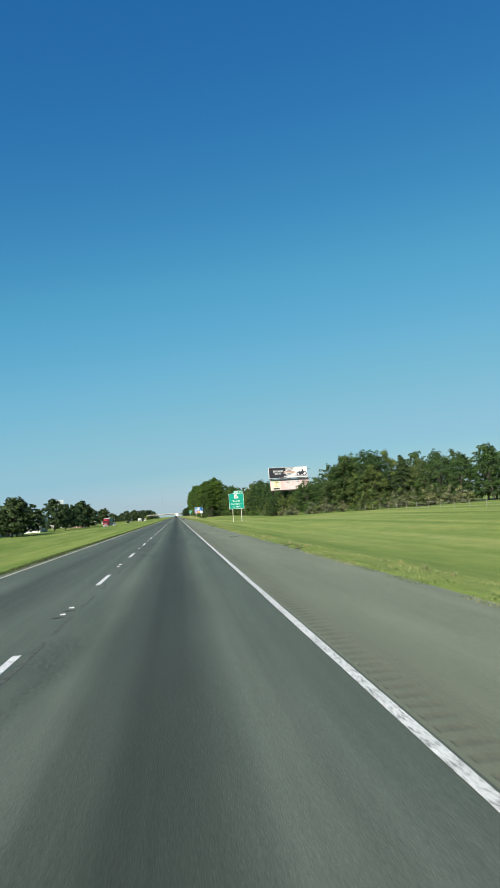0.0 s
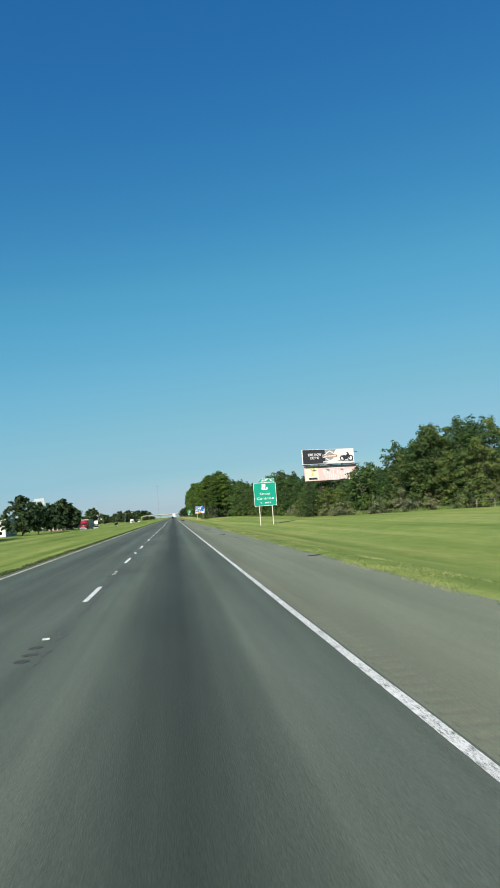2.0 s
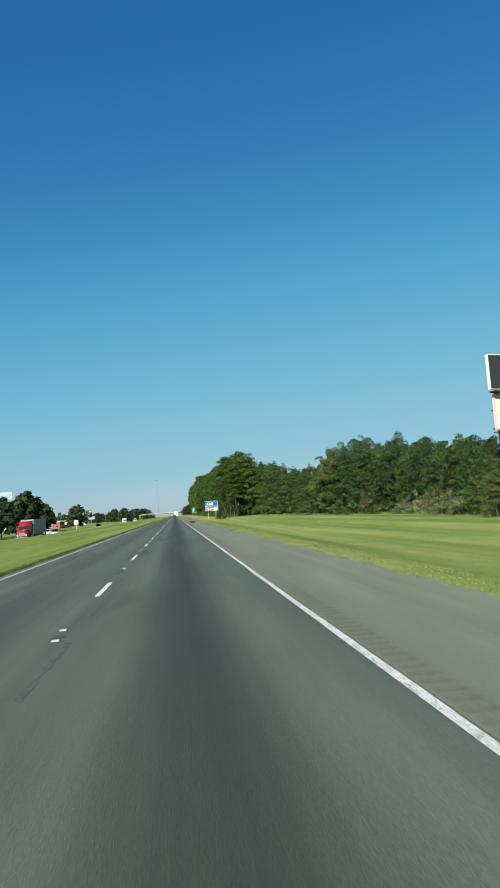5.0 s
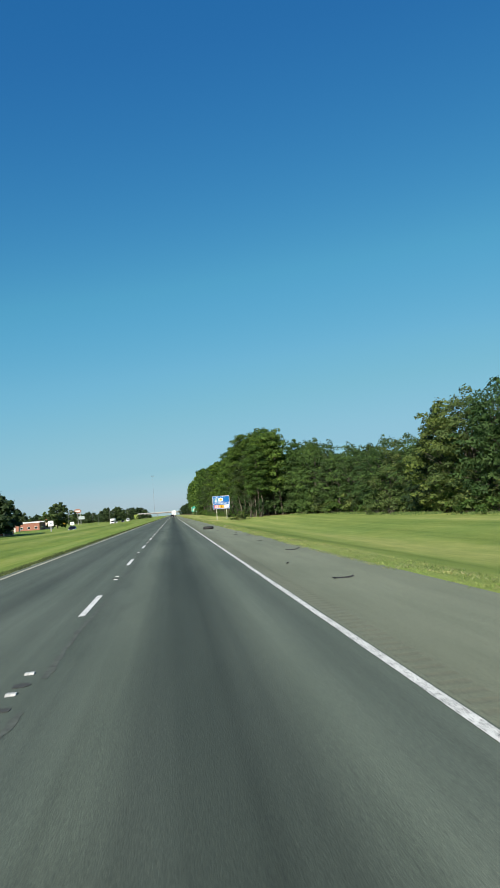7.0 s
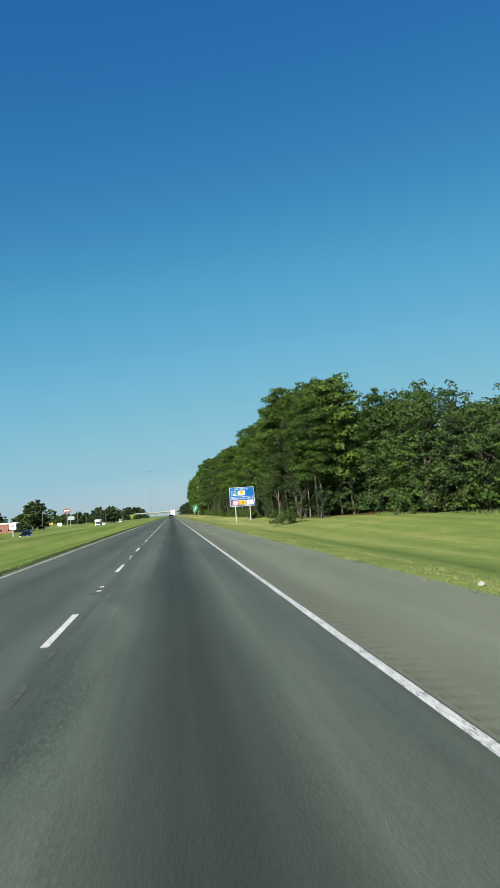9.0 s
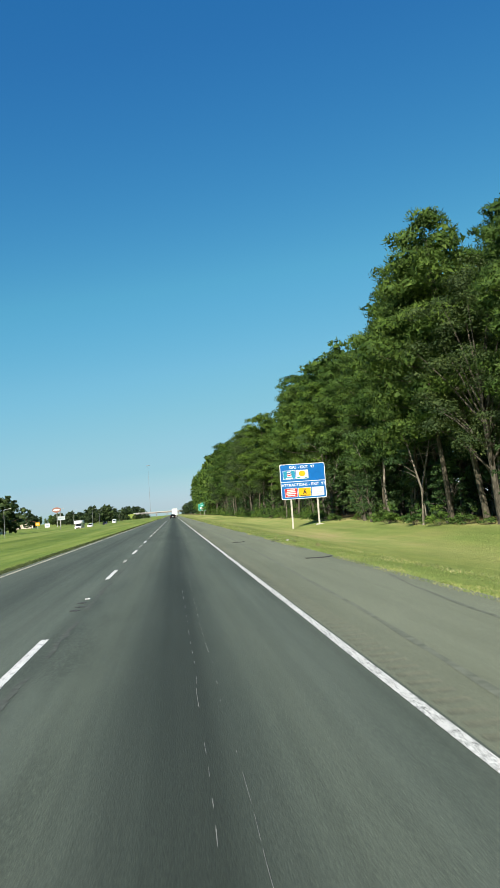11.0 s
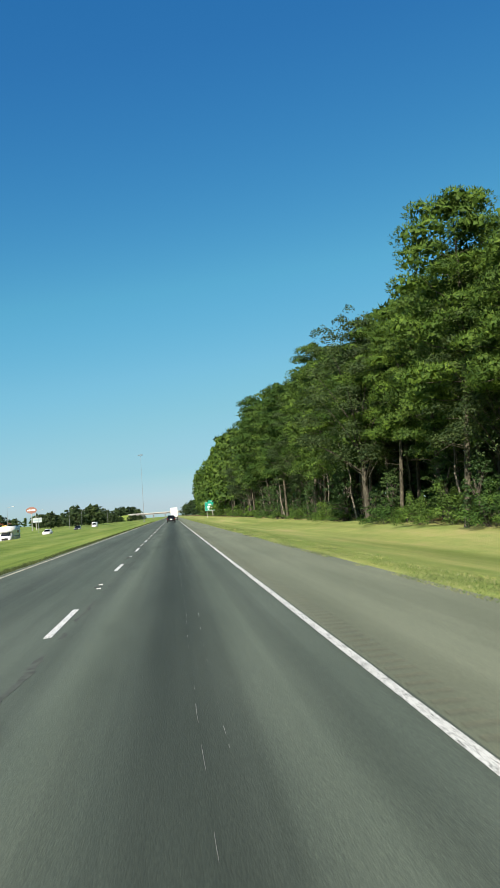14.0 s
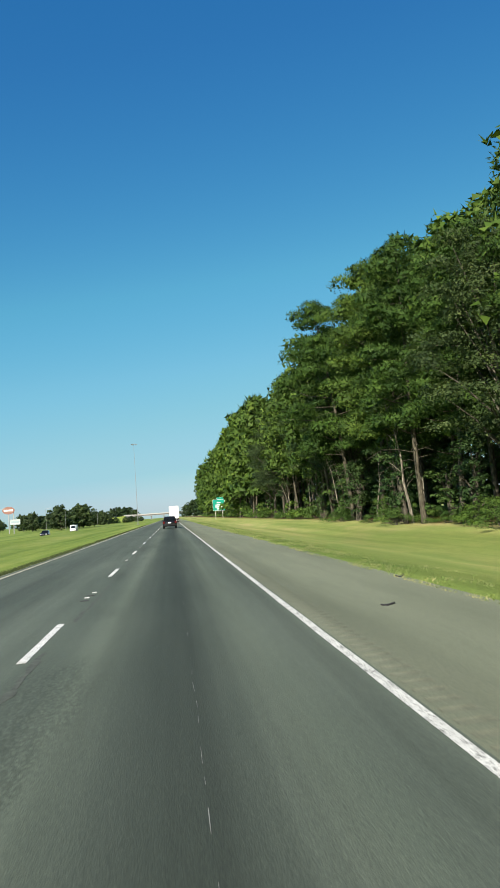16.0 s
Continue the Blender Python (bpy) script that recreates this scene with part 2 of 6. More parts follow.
GRASS = grass_ground()
LANE_STAINS = ((-1.86, 0.9, (0.315, 0.342, 0.335)), (-0.95, 0.45, (1.15, 1.14, 1.1)), (-2.75, 0.45, (1.15, 1.14, 1.1)), (-5.5, 0.85, (0.72, 0.72, 0.73)), (-7.6, 0.5, (1.2, 1.18, 1.1)))
ROAD = asphalt("lane_asphalt", (0.086, 0.108, 0.085), (0.124, 0.149, 0.119), LANE_STAINS, ravel=(-3.05, 0.75))
SHOULDER = asphalt("shoulder_asphalt", (0.18, 0.201, 0.139), (0.24, 0.262, 0.184), ((0.35, 0.75, (0.78, 0.78, 0.77)),), 0.07)
FAR_ROAD = asphalt("far_carriageway_concrete", (0.2, 0.195, 0.18), (0.3, 0.29, 0.265))
GROOVE = asphalt("rumble_asphalt", (0.178, 0.199, 0.138), (0.237, 0.259, 0.182), ((0.35, 0.75, (0.78, 0.78, 0.77)),), 0.07)
GROOVE_LOW = asphalt("rumble_groove_asphalt", (0.135, 0.144, 0.1), (0.205, 0.216, 0.152), (), 0.25)
WHITE_LINE = road_paint("white_line_paint", (0.74, 0.74, 0.69), 0.44)
DASH_PAINT = road_paint("white_dash_paint", (0.74, 0.74, 0.7), 0.4)
YELLOW_LINE = road_paint("faded_yellow_paint", (0.6, 0.55, 0.4), 0.44)
TAR = plain("tar", (0.05, 0.052, 0.046), 0.85, vary=0.5, scale=14.0)
RUBBER = plain("rubber", (0.022, 0.022, 0.023), 0.75, bump=0.3)
PINE_NEEDLES = leaf_mat("pine_needles", (0.036, 0.07, 0.0142), (0.056, 0.101, 0.0192), (0.09, 0.14, 0.0275), 0.14)
OAK_LEAVES = leaf_mat("broad_leaves", (0.042, 0.082, 0.026), (0.053, 0.092, 0.029), (0.068, 0.11, 0.036), 0.14)
PALE_LEAVES = leaf_mat("pale_leaves", (0.07, 0.105, 0.033), (0.1, 0.135, 0.043), (0.14, 0.165, 0.06), 0.22)
DARK_LEAVES = leaf_mat("dark_oak_leaves", (0.025, 0.044, 0.02), (0.042, 0.068, 0.028), (0.07, 0.098, 0.04), 0.22)
SHRUB_LEAVES = leaf_mat("shrub_leaves", (0.046, 0.092, 0.022), (0.07, 0.125, 0.028), (0.105, 0.16, 0.04), 0.24)
BLADES = leaf_mat("verge_grass_blades", (0.085, 0.14, 0.04), (0.12, 0.178, 0.054), (0.2, 0.225, 0.09), 0.12)
EDGE_WEEDS = leaf_mat("dark_edge_weeds", (0.05, 0.06, 0.025), (0.085, 0.1, 0.036), (0.15, 0.15, 0.07), 0.15)
SEED_HEADS = leaf_mat("dry_seed_heads", (0.28, 0.265, 0.12), (0.38, 0.345, 0.17), (0.48, 0.43, 0.25), 0.25)
BARK = bark_mat("pine_bark", (0.05, 0.048, 0.037), (0.16, 0.153, 0.115))
GREY_BARK = bark_mat("grey_bark", (0.05, 0.049, 0.039), (0.155, 0.15, 0.12))
GALV = plain("galvanised_steel", (0.46, 0.46, 0.44), 0.5, 0.6, 0.2, 2.0)
WOOD_POST = plain("weathered_wood", (0.27, 0.255, 0.2), 0.85, 0, 0.4, 4.0, bump=0.3)
PALE_BARK = bark_mat("pale_bark", (0.12, 0.118, 0.097), (0.31, 0.3, 0.245))
BRUSH = leaf_mat("dry_brush", (0.115, 0.13, 0.075), (0.18, 0.19, 0.11), (0.29, 0.28, 0.18), 0.2)

# ---- mesh helpers ----
def mesh_of(name, bm, material, smooth=False):
    me = bpy.data.meshes.new(name)
    bm.normal_update()
    bm.to_mesh(me)
    bm.free()
    me.materials.append(material)
    if smooth:
        me.polygons.foreach_set("use_smooth", [True] * len(me.polygons))
    return me


def part(name, bm, material, parent, label="", smooth=False):
    ob = new(name, mesh_of(name, bm, material, smooth))
    ob.parent = parent
    return tagged(ob, label)


def thing(name, label, category, at=(0, 0, 0), turn=0.0, group="", kind=""):
    ob = new(name)
    ob.empty_display_size = 0.2
    ob.matrix_world = pose(*at, 0, 0, turn)
    return tagged(ob, label, category, group, kind)


def arrays_mesh(name, verts, faces, material, smooth=False):
    """A mesh from numpy arrays; every face has the same number of corners."""
    me = bpy.data.meshes.new(name)
    verts, faces = np.asarray(verts, np.float32), np.asarray(faces, np.int32)
    k = faces.shape[1]
    me.vertices.add(len(verts))
    me.vertices.foreach_set("co", verts.ravel())
    me.loops.add(faces.size)
    me.loops.foreach_set("vertex_index", faces.ravel())
    me.polygons.add(len(faces))
    me.polygons.foreach_set("loop_start", np.arange(0, faces.size, k, dtype=np.int32))
    me.polygons.foreach_set("use_smooth", np.full(len(faces), smooth))
    me.materials.append(material)
    me.update(calc_edges=True)
    return me


def foliage_mesh(verts, outward, material, soft=0.5):
    """A crown of loose leaves; each leaf is shaded partly by the way its clump bulges, so that clumps look soft and full."""
    T = np.asarray(verts, np.float32).reshape(-1, 3, 3)
    nor = np.cross(T[:, 1] - T[:, 0], T[:, 2] - T[:, 0])
    nor /= np.linalg.norm(nor, axis=1)[:, None] + 1e-9
    away = (nor * outward).sum(axis=1) < 0
    T[away] = T[away][:, ::-1]
    nor[away] *= -1
    me = arrays_mesh("crown", T.reshape(-1, 3), np.arange(len(T) * 3).reshape(-1, 3), material, True)
    out = nor * (1 - soft) + outward * soft
    out /= np.linalg.norm(out, axis=1)[:, None] + 1e-9
    me.normals_split_custom_set_from_vertices(np.repeat(out, 3, axis=0).tolist())
    return me


def box(bm, x0, x1, y0, y1, z0, z1, bevel=0.0, m=None):
    res = bmesh.ops.create_cube(bm, size=1, matrix=Matrix.LocRotScale(((x0 + x1) / 2, (y0 + y1) / 2, (z0 + z1) / 2), None, (x1 - x0, y1 - y0, z1 - z0)))
    vs = res["verts"]
    if bevel:
        edges = list({e for v in vs for e in v.link_edges})
        out = bmesh.ops.bevel(bm, geom=edges, offset=bevel, segments=2, affect="EDGES")
        vs = list({v for f in out["faces"] for v in f.verts} | {v for v in vs if v.is_valid})
    if m is not None:
        bmesh.ops.transform(bm, matrix=m, verts=vs)
    return bm


def boxes(*rows, bevel=0.0):
    bm = bmesh.new()
    for r in rows:
        box(bm, *r, bevel=bevel)
    return bm


def rod(bm, p, q, r0, r1=None, n=10):
    p, q = Vector(p), Vector(q)
    m = Matrix.Translation((p + q) / 2) @ (q - p).to_track_quat("Z", "Y").to_matrix().to_4x4()
    bmesh.ops.create_cone(bm, cap_ends=True, segments=n, radius1=r0, radius2=r0 if r1 is None else r1, depth=(q - p).length, matrix=m)
    return bm


def prism(outline, axis, lo, hi, bevel=0.0):
    """An outline in two axes pushed along the third; axis 0: (y, z) along x; 1: (x, z) along y; 2: (x, y) along z."""
    bm = bmesh.new()
    put = {0: lambda a, b, c: (c, a, b), 1: lambda a, b, c: (a, c, b), 2: lambda a, b, c: (a, b, c)}[axis]
    low = [bm.verts.new(put(a, b, lo)) for a, b in outline]
    top = [bm.verts.new(put(a, b, hi)) for a, b in outline]
    bm.faces.new(low), bm.faces.new(top)
    for i in range(len(outline)):
        j = (i + 1) % len(outline)
        bm.faces.new((low[i], low[j], top[j], top[i]))
    bmesh.ops.recalc_face_normals(bm, faces=bm.faces)
    if bevel:
        bmesh.ops.bevel(bm, geom=bm.edges[:], offset=bevel, segments=2, affect="EDGES")
    return bm


def lettering(name, text, size, material, parent, x, z, y=-0.02, label="", align="CENTER", stretch=1.0, bold=0.012, spread=1.06):
    """Writing that stands upright and faces -y, its base line at z."""
    cu = bpy.data.curves.new(name, "FONT")
    cu.body, cu.size, cu.align_x, cu.extrude, cu.offset, cu.space_character = text, size, align, 0.004, size * bold, spread
    tmp = new("lettering_curve", cu)
    me = bpy.data.meshes.new_from_object(tmp.evaluated_get(bpy.context.evaluated_depsgraph_get()))
    bpy.data.objects.remove(tmp)
    me.transform(Matrix.Translation((x, y, z)) @ pose(0, 0, 0, 90) @ Matrix.Diagonal((stretch, 1, 1, 1)))
    me.materials.clear()
    me.materials.append(material)
    ob = new(name, me)
    ob.parent = parent
    return tagged(ob, label)


def rounded_panel(w, h, z0, y0, y1, r=0.12, x0=0.0):
    pts = []
    for cx, cz, a0 in ((x0 + w - r, z0 + h - r, 0), (x0 + r, z0 + h - r, 90), (x0 + r, z0 + r, 180), (x0 + w - r, z0 + r, 270)):
        for i in range(5):
            a = radians(a0 + 22.5 * i)
            pts.append((cx + r * math.cos(a), cz + r * math.sin(a)))
    return prism(pts, 1, y0, y1)


# ---- the ground, one sheet ----
RIGHT_OPEN = ((3.0, -0.03), (3.6, -0.07), (4.6, -0.22), (8, -0.82), (12, -1.12), (16, -1.0), (22, -0.75), (34, -0.5), (44, -0.4), (70, 0.1), (110, 0.6), (300, 1.0), (2600, 1.0))
RIGHT_WOOD = ((3.0, -0.03), (3.6, -0.07), (4.6, -0.18), (8, -0.62), (10.5, -0.78), (13, -0.55), (15, -0.3), (20, -0.12), (34, 0.0), (300, 0.3), (2600, 1.0))
LEFT = ((-2600, -1.6), (-60, -1.6), (-46, -1.55), (-41, -1.4), (-39.2, -1.3), (-28.6, -1.3), (-27.8, -0.7), (-26, -0.25), (-22, -0.4), (-17, -0.85), (-12, -0.6), (-9.2, -0.2), (-7.7, -0.03))


def ground_z(x, y):
    if x < 0:
        return float(np.interp(x, *zip(*LEFT)))
    k = min(1.0, max(0.0, (y - 320) / 70))
    k = k * k * (3 - 2 * k)
    return float(np.interp(x, *zip(*RIGHT_OPEN))) * (1 - k) + float(np.interp(x, *zip(*RIGHT_WOOD))) * k


def ground():
    xs = [-2600, -1200, -600, -300, -160, -100, -75, -60, -50, -46, -43, -41, -39.2, -33, -28.6, -27.8, -27.0, -26, -25, -23, -21, -19, -17, -15, -13.5, -12, -10.5, -9.2, -8.3, -7.7]
    xr = [3.0, 3.6, 4.6, 5.6, 6.8, 8, 9.2, 10.5, 12, 13, 14, 15, 16, 18, 20, 22, 25, 29, 34, 39, 44, 52, 60, 70, 85, 110, 160, 300, 600, 1200, 2600]
    ys = [-400, -120, -40] + [10.0 * i for i in range(-2, 130)] + [1400, 1600, 1900, 2300, 3000, 4200]
    mid = [-7.55, -7.0, -3.0, 0.3, 2.0, 2.8]
    cols = xs + mid + xr
    verts, faces = [], []
    for y in ys:
        for x in cols:
            under = -7.7 < x < 3.0
            z = -0.35 if under else ground_z(x, y) + (0.05 * noise.noise((x * 0.21, y * 0.11, 3.0)) if (x > 4 or x < -9.2) and not -41 < x < -26.5 else 0)
            if -39.3 < x < -28.5:
                z -= 0.25
            verts.append((x, y, z))
    n = len(cols)
    for j in range(len(ys) - 1):
        for i in range(n - 1):
            a = j * n + i
            faces.append((a, a + 1, a + n + 1, a + n))
    ob = new("ground", arrays_mesh("ground", verts, faces, GRASS, True))
    tagged(ob, "mown green grass verge, median and fields", "ground", kind="structure")


ground()


def slab(name, x0, x1, z0, z1, y0, y1, material, label, step=40.0):
    """A long strip of pavement, cut across so that its shading stays even."""
    bm = bmesh.new()
    ys = np.linspace(y0, y1, max(2, int((y1 - y0) / step) + 1))
    rings = [[bm.verts.new((x, y, z)) for x, z in ((x0, -0.6 + min(z0, z1)), (x0, z0), (x1, z1), (x1, -0.6 + min(z0, z1)))] for y in ys]
    for p, q in zip(rings, rings[1:]):
        for i in range(4):
            j = (i + 1) % 4
            bm.faces.new((p[i], p[j], q[j], q[i]))
    bm.faces.new(rings[0]), bm.faces.new(rings[-1])
    bmesh.ops.recalc_face_normals(bm, faces=bm.faces)
    ob = new(name, mesh_of(name, bm, material))
    return tagged(ob, label, "road", kind="structure")


Y0, Y1 = -300.0, 3200.0
road = slab("road", -7.62, 0.08, 0.0, 0.0, Y0, Y1, ROAD, "two worn grey asphalt lanes with dark oil band")
slab("shoulder_left", -7.8, -7.62, -0.02, 0.0, Y0, Y1, SHOULDER, "narrow asphalt inner shoulder beside the median")
slab("shoulder_right", 0.86, 3.08, 0.0, -0.03, Y0, Y1, SHOULDER, "wide pale asphalt breakdown shoulder")
slab("road_opposite", -39.0, -28.8, -1.28, -1.28, Y0, Y1, FAR_ROAD, "pale opposite carriageway beyond the grass median")


def rumble_strip():
    """Milled grooves across the inner edge of the shoulder."""
    verts, faces = [], []
    prof = ((0.0, 0.0), (0.09, 0.0), (0.12, -0.004), (0.2, -0.004), (0.24, 0.0))
    rows = [(-300.0, 0.0), (-20.0, 0.0)]
    y = -20.0
    while y < 640.0:
        rows += [(y + a, z) for a, z in prof[1:]]
        y += 0.3
    rows += [(641.0, 0.0), (3200.0, 0.0)]
    for y, z in rows:
        verts += [(0.08, y, 0.0), (0.12, y, 0.0), (0.145, y, z), (0.4, y, z), (0.43, y, 0.0), (0.86, y, 0.0)]
    for i in range(len(rows) - 1):
        for k in range(5):
            a = 6 * i + k
            faces.append((a, a + 1, a + 7, a + 6))
    me = arrays_mesh("rumble_strip", verts, faces, GROOVE)
    # faces below the surface get their own darker, streakier asphalt
    me.materials.append(GROOVE_LOW)
    me.polygons.foreach_set("material_index", [1 if min(verts[v][2] for v in f) < -0.001 else 0 for f in faces])
    ob = new("rumble_strip", me)
    tagged(ob, "milled rumble grooves along the asphalt shoulder", "road", kind="structure")


rumble_strip()
rnd = random.Random(7)


def line_strip(name, x, width, material, label, y0=-200.0, y1=2600.0):
    """A painted line, its edges slightly uneven."""
    bm = bmesh.new()
    y, prev = y0, None
    while y < y1:
        e = [rnd.uniform(-0.006, 0.006) for _ in range(2)]
        cur = [bm.verts.new((x - width / 2 + e[0], y, 0.004)), bm.verts.new((x + width / 2 + e[1], y, 0.004))]
        if prev:
            bm.faces.new((prev[0], prev[1], cur[1], cur[0]))
        prev = cur
        y += 1.5 if y < 700 else 25.0
    ob = new(name, mesh_of(name, bm, material))
    tagged(ob, label, "road marking", kind="structure")


line_strip("edge_line", 0.0, 0.105, WHITE_LINE, "chipped white edge line on asphalt")
line_strip("yellow_line", -7.37, 0.13, YELLOW_LINE, "faded yellow edge line beside the median")

# lane dashes, raised markers and their pads
CYCLE, FIRST = 12.187, -4.23
dash_mesh = mesh_of("lane_dash", boxes((-0.055, 0.055, -1.53, 1.53, 0.0, 0.005)), DASH_PAINT)
for k in range(-4, 110):
    ob = new("lane_dash", dash_mesh)
    ob.location, ob.parent = (-3.66 + rnd.uniform(-0.01, 0.01), FIRST + CYCLE * k - 1.53, 0.0), road
MARKER_WHITE = plain("raised_marker_white", (0.5, 0.5, 0.47), 0.5, vary=0.5, scale=30.0)
marker_mesh = mesh_of("raised_marker", prism(((-0.055, 0.0), (-0.03, 0.017), (0.03, 0.017), (0.055, 0.0)), 0, -0.05, 0.05), MARKER_WHITE)
pads = []
for k in range(4):
    pts = [(0.1 * math.cos(a) * rnd.uniform(0.7, 1.15), 0.11 * math.sin(a) * rnd.uniform(0.65, 1.2)) for a in np.linspace(0, 2 * math.pi, 12, endpoint=False)]
    pads.append(mesh_of("tar_pad", prism(pts, 2, 0.001, 0.006), TAR))
for k in range(-2, 52):
    mid = FIRST + CYCLE * k + 4.6
    style = k % 3
    for dy, dx, what in (((0.1, 0.0, 1), (-0.55, -0.02, 0), (-1.05, 0.02, 0), (-1.55, -0.03, 0)), ((0.15, 0.0, 1), (-0.35, 0.02, 0), (-0.8, -0.01, 1), (-1.35, -0.02, 0)), ((0.1, 0.0, 1), (-0.5, 0.0, 0), (-0.95, 0.02, 1)))[style][: 4 if k < 44 else 2]:
        ob = new("raised_marker" if what else "tar_pad", marker_mesh if what else pads[rnd.randrange(4)])
        ob.location, ob.parent = (-3.66 + dx + rnd.uniform(-0.03, 0.03), mid + dy + rnd.uniform(-0.1, 0.1), 0.0), road


def seam(name, x, width, y0, y1, material, label, wander=0.05, gap=0.0, step=0.5, slow=0.2, dash=0.6, ragged=0.0):
    """A tar seam or streak that wanders along the road; gap: share of it that is missing."""
    bm, prev = bmesh.new(), None
    y = y0
    while y < y1:
        cx = x + wander * noise.noise((x, y * slow, 1.3)) + 0.3 * wander * noise.noise((x, y * slow * 8, 5.0))
        w = width * (0.35 + 0.8 * abs(noise.noise((x * 3, y * 0.9, 8.0))) + ragged * abs(noise.noise((x, y * 5.0, 4.0))))
        cx += ragged * width * 0.3 * noise.noise((x, y * 2.5, 6.0))
        cur = None
        if noise.noise((x * 7, y * dash, 2.0)) * 0.5 + 0.5 > gap:
            cur = [bm.verts.new((cx - w / 2, y, 0.003)), bm.verts.new((cx + w / 2, y, 0.003))]
            if prev:
                bm.faces.new((prev[0], prev[1], cur[1], cur[0]))
        prev = cur
        y += step
    ob = new(name, mesh_of(name, bm, material))
    tagged(ob, label, "road", kind="structure")


SEAM = plain("worn_tar_seam", (0.078, 0.09, 0.074), 0.95, vary=0.5, scale=9.0)
seam("lane_seam", -3.45, 0.075, -10.0, 640.0, SEAM, "dark cracked seam between the asphalt lanes", 0.06, 0.46, 0.1, 0.2, 0.7, 1.6)
DRIP = plain("dried_paint_drips", (0.27, 0.275, 0.25), 0.75, vary=0.5, scale=8.0)
seam("paint_drip", -1.68, 0.007, 330.0, 525.0, DRIP, "thin white paint drips along the lane", 0.07, 0.55, 0.05, 0.12, 3.0)
seam("paint_drip", -1.49, 0.006, 330.0, 470.0, DRIP, "thin white paint drips along the lane", 0.09, 0.58, 0.05, 0.12, 3.5)
SKID = plain("tyre_mark", (0.15, 0.166, 0.12), 0.9, vary=0.4, scale=6.0)


def tyre_mark(points, width):
    bm, prev = bmesh.new(), None
    for y in np.arange(points[0][1], points[-1][1], 0.6):
        x = float(np.interp(y, [p[1] for p in points], [p[0] for p in points]))
        w = width * (0.7 + 0.5 * noise.noise((x, y * 0.8, 6.0)))
        cur = [bm.verts.new((e, y, 0.004 - 0.03 * max(0.0, (e - 0.86) / 2.2))) for e in (x - w / 2, x + w / 2)]
        if prev:
            bm.faces.new((prev[0], prev[1], cur[1], cur[0]))
        prev = cur
    tagged(new("tyre_mark", mesh_of("tyre_mark", bm, SKID)), "faint dark tyre mark on the shoulder", "road", kind="structure")


tyre_mark(((1.55, 334), (1.78, 344), (1.96, 347.2), (2.15, 353), (2.3, 361), (2.5, 364), (2.8, 366.5)), 0.1)
tyre_mark(((0.62, 355.6), (0.74, 358), (0.9, 362), (0.97, 367), (1.05, 370), (1.14, 375), (1.32, 389), (1.4, 394), (1.36, 398), (1.2, 412)), 0.12)

# ---- trees ----
def unit(V, O):
    V, O = np.concatenate(V), np.concatenate(O)
    return V, O / (np.linalg.norm(O, axis=1)[:, None] + 1e-9)


def leaf_blades(rng, centres, radii, counts, size, up=0.35, shell=0.55, stretch=1.2):
    """Many small folded leaves round clump centres; returns their corners and the way each faces out."""
    V, O = [], []
    for c, r, n in zip(centres, radii, counts):
        d = rng.normal(size=(n, 3))
        d /= np.linalg.norm(d, axis=1)[:, None]
        d[:, 2] = np.where(d[:, 2] < -0.35, -d[:, 2] * 0.6, d[:, 2])
        pos = np.asarray(c) + d * np.asarray(r) * (shell + (1.08 - shell) * rng.random((n, 1)) ** 0.6)
        O.append(d)
        nor = d * 0.75 + rng.normal(size=(n, 3)) * 0.5 + np.array([0, 0, up])
        nor /= np.linalg.norm(nor, axis=1)[:, None]
        t = np.cross(nor, rng.normal(size=(n, 3)))
        t /= np.linalg.norm(t, axis=1)[:, None] + 1e-9
        b = np.cross(nor, t)
        s = size * rng.uniform(0.6, 1.35, (n, 1))
        fold = nor * s * 0.18
        V.append(np.stack([pos - t * s * stretch * 0.5 + b * s * 0.5, pos - t * s * stretch * 0.4 - b * s * 0.5, pos + t * s * stretch * 0.7 + fold], 1).reshape(-1, 3))
    return np.concatenate(V), np.concatenate(O)


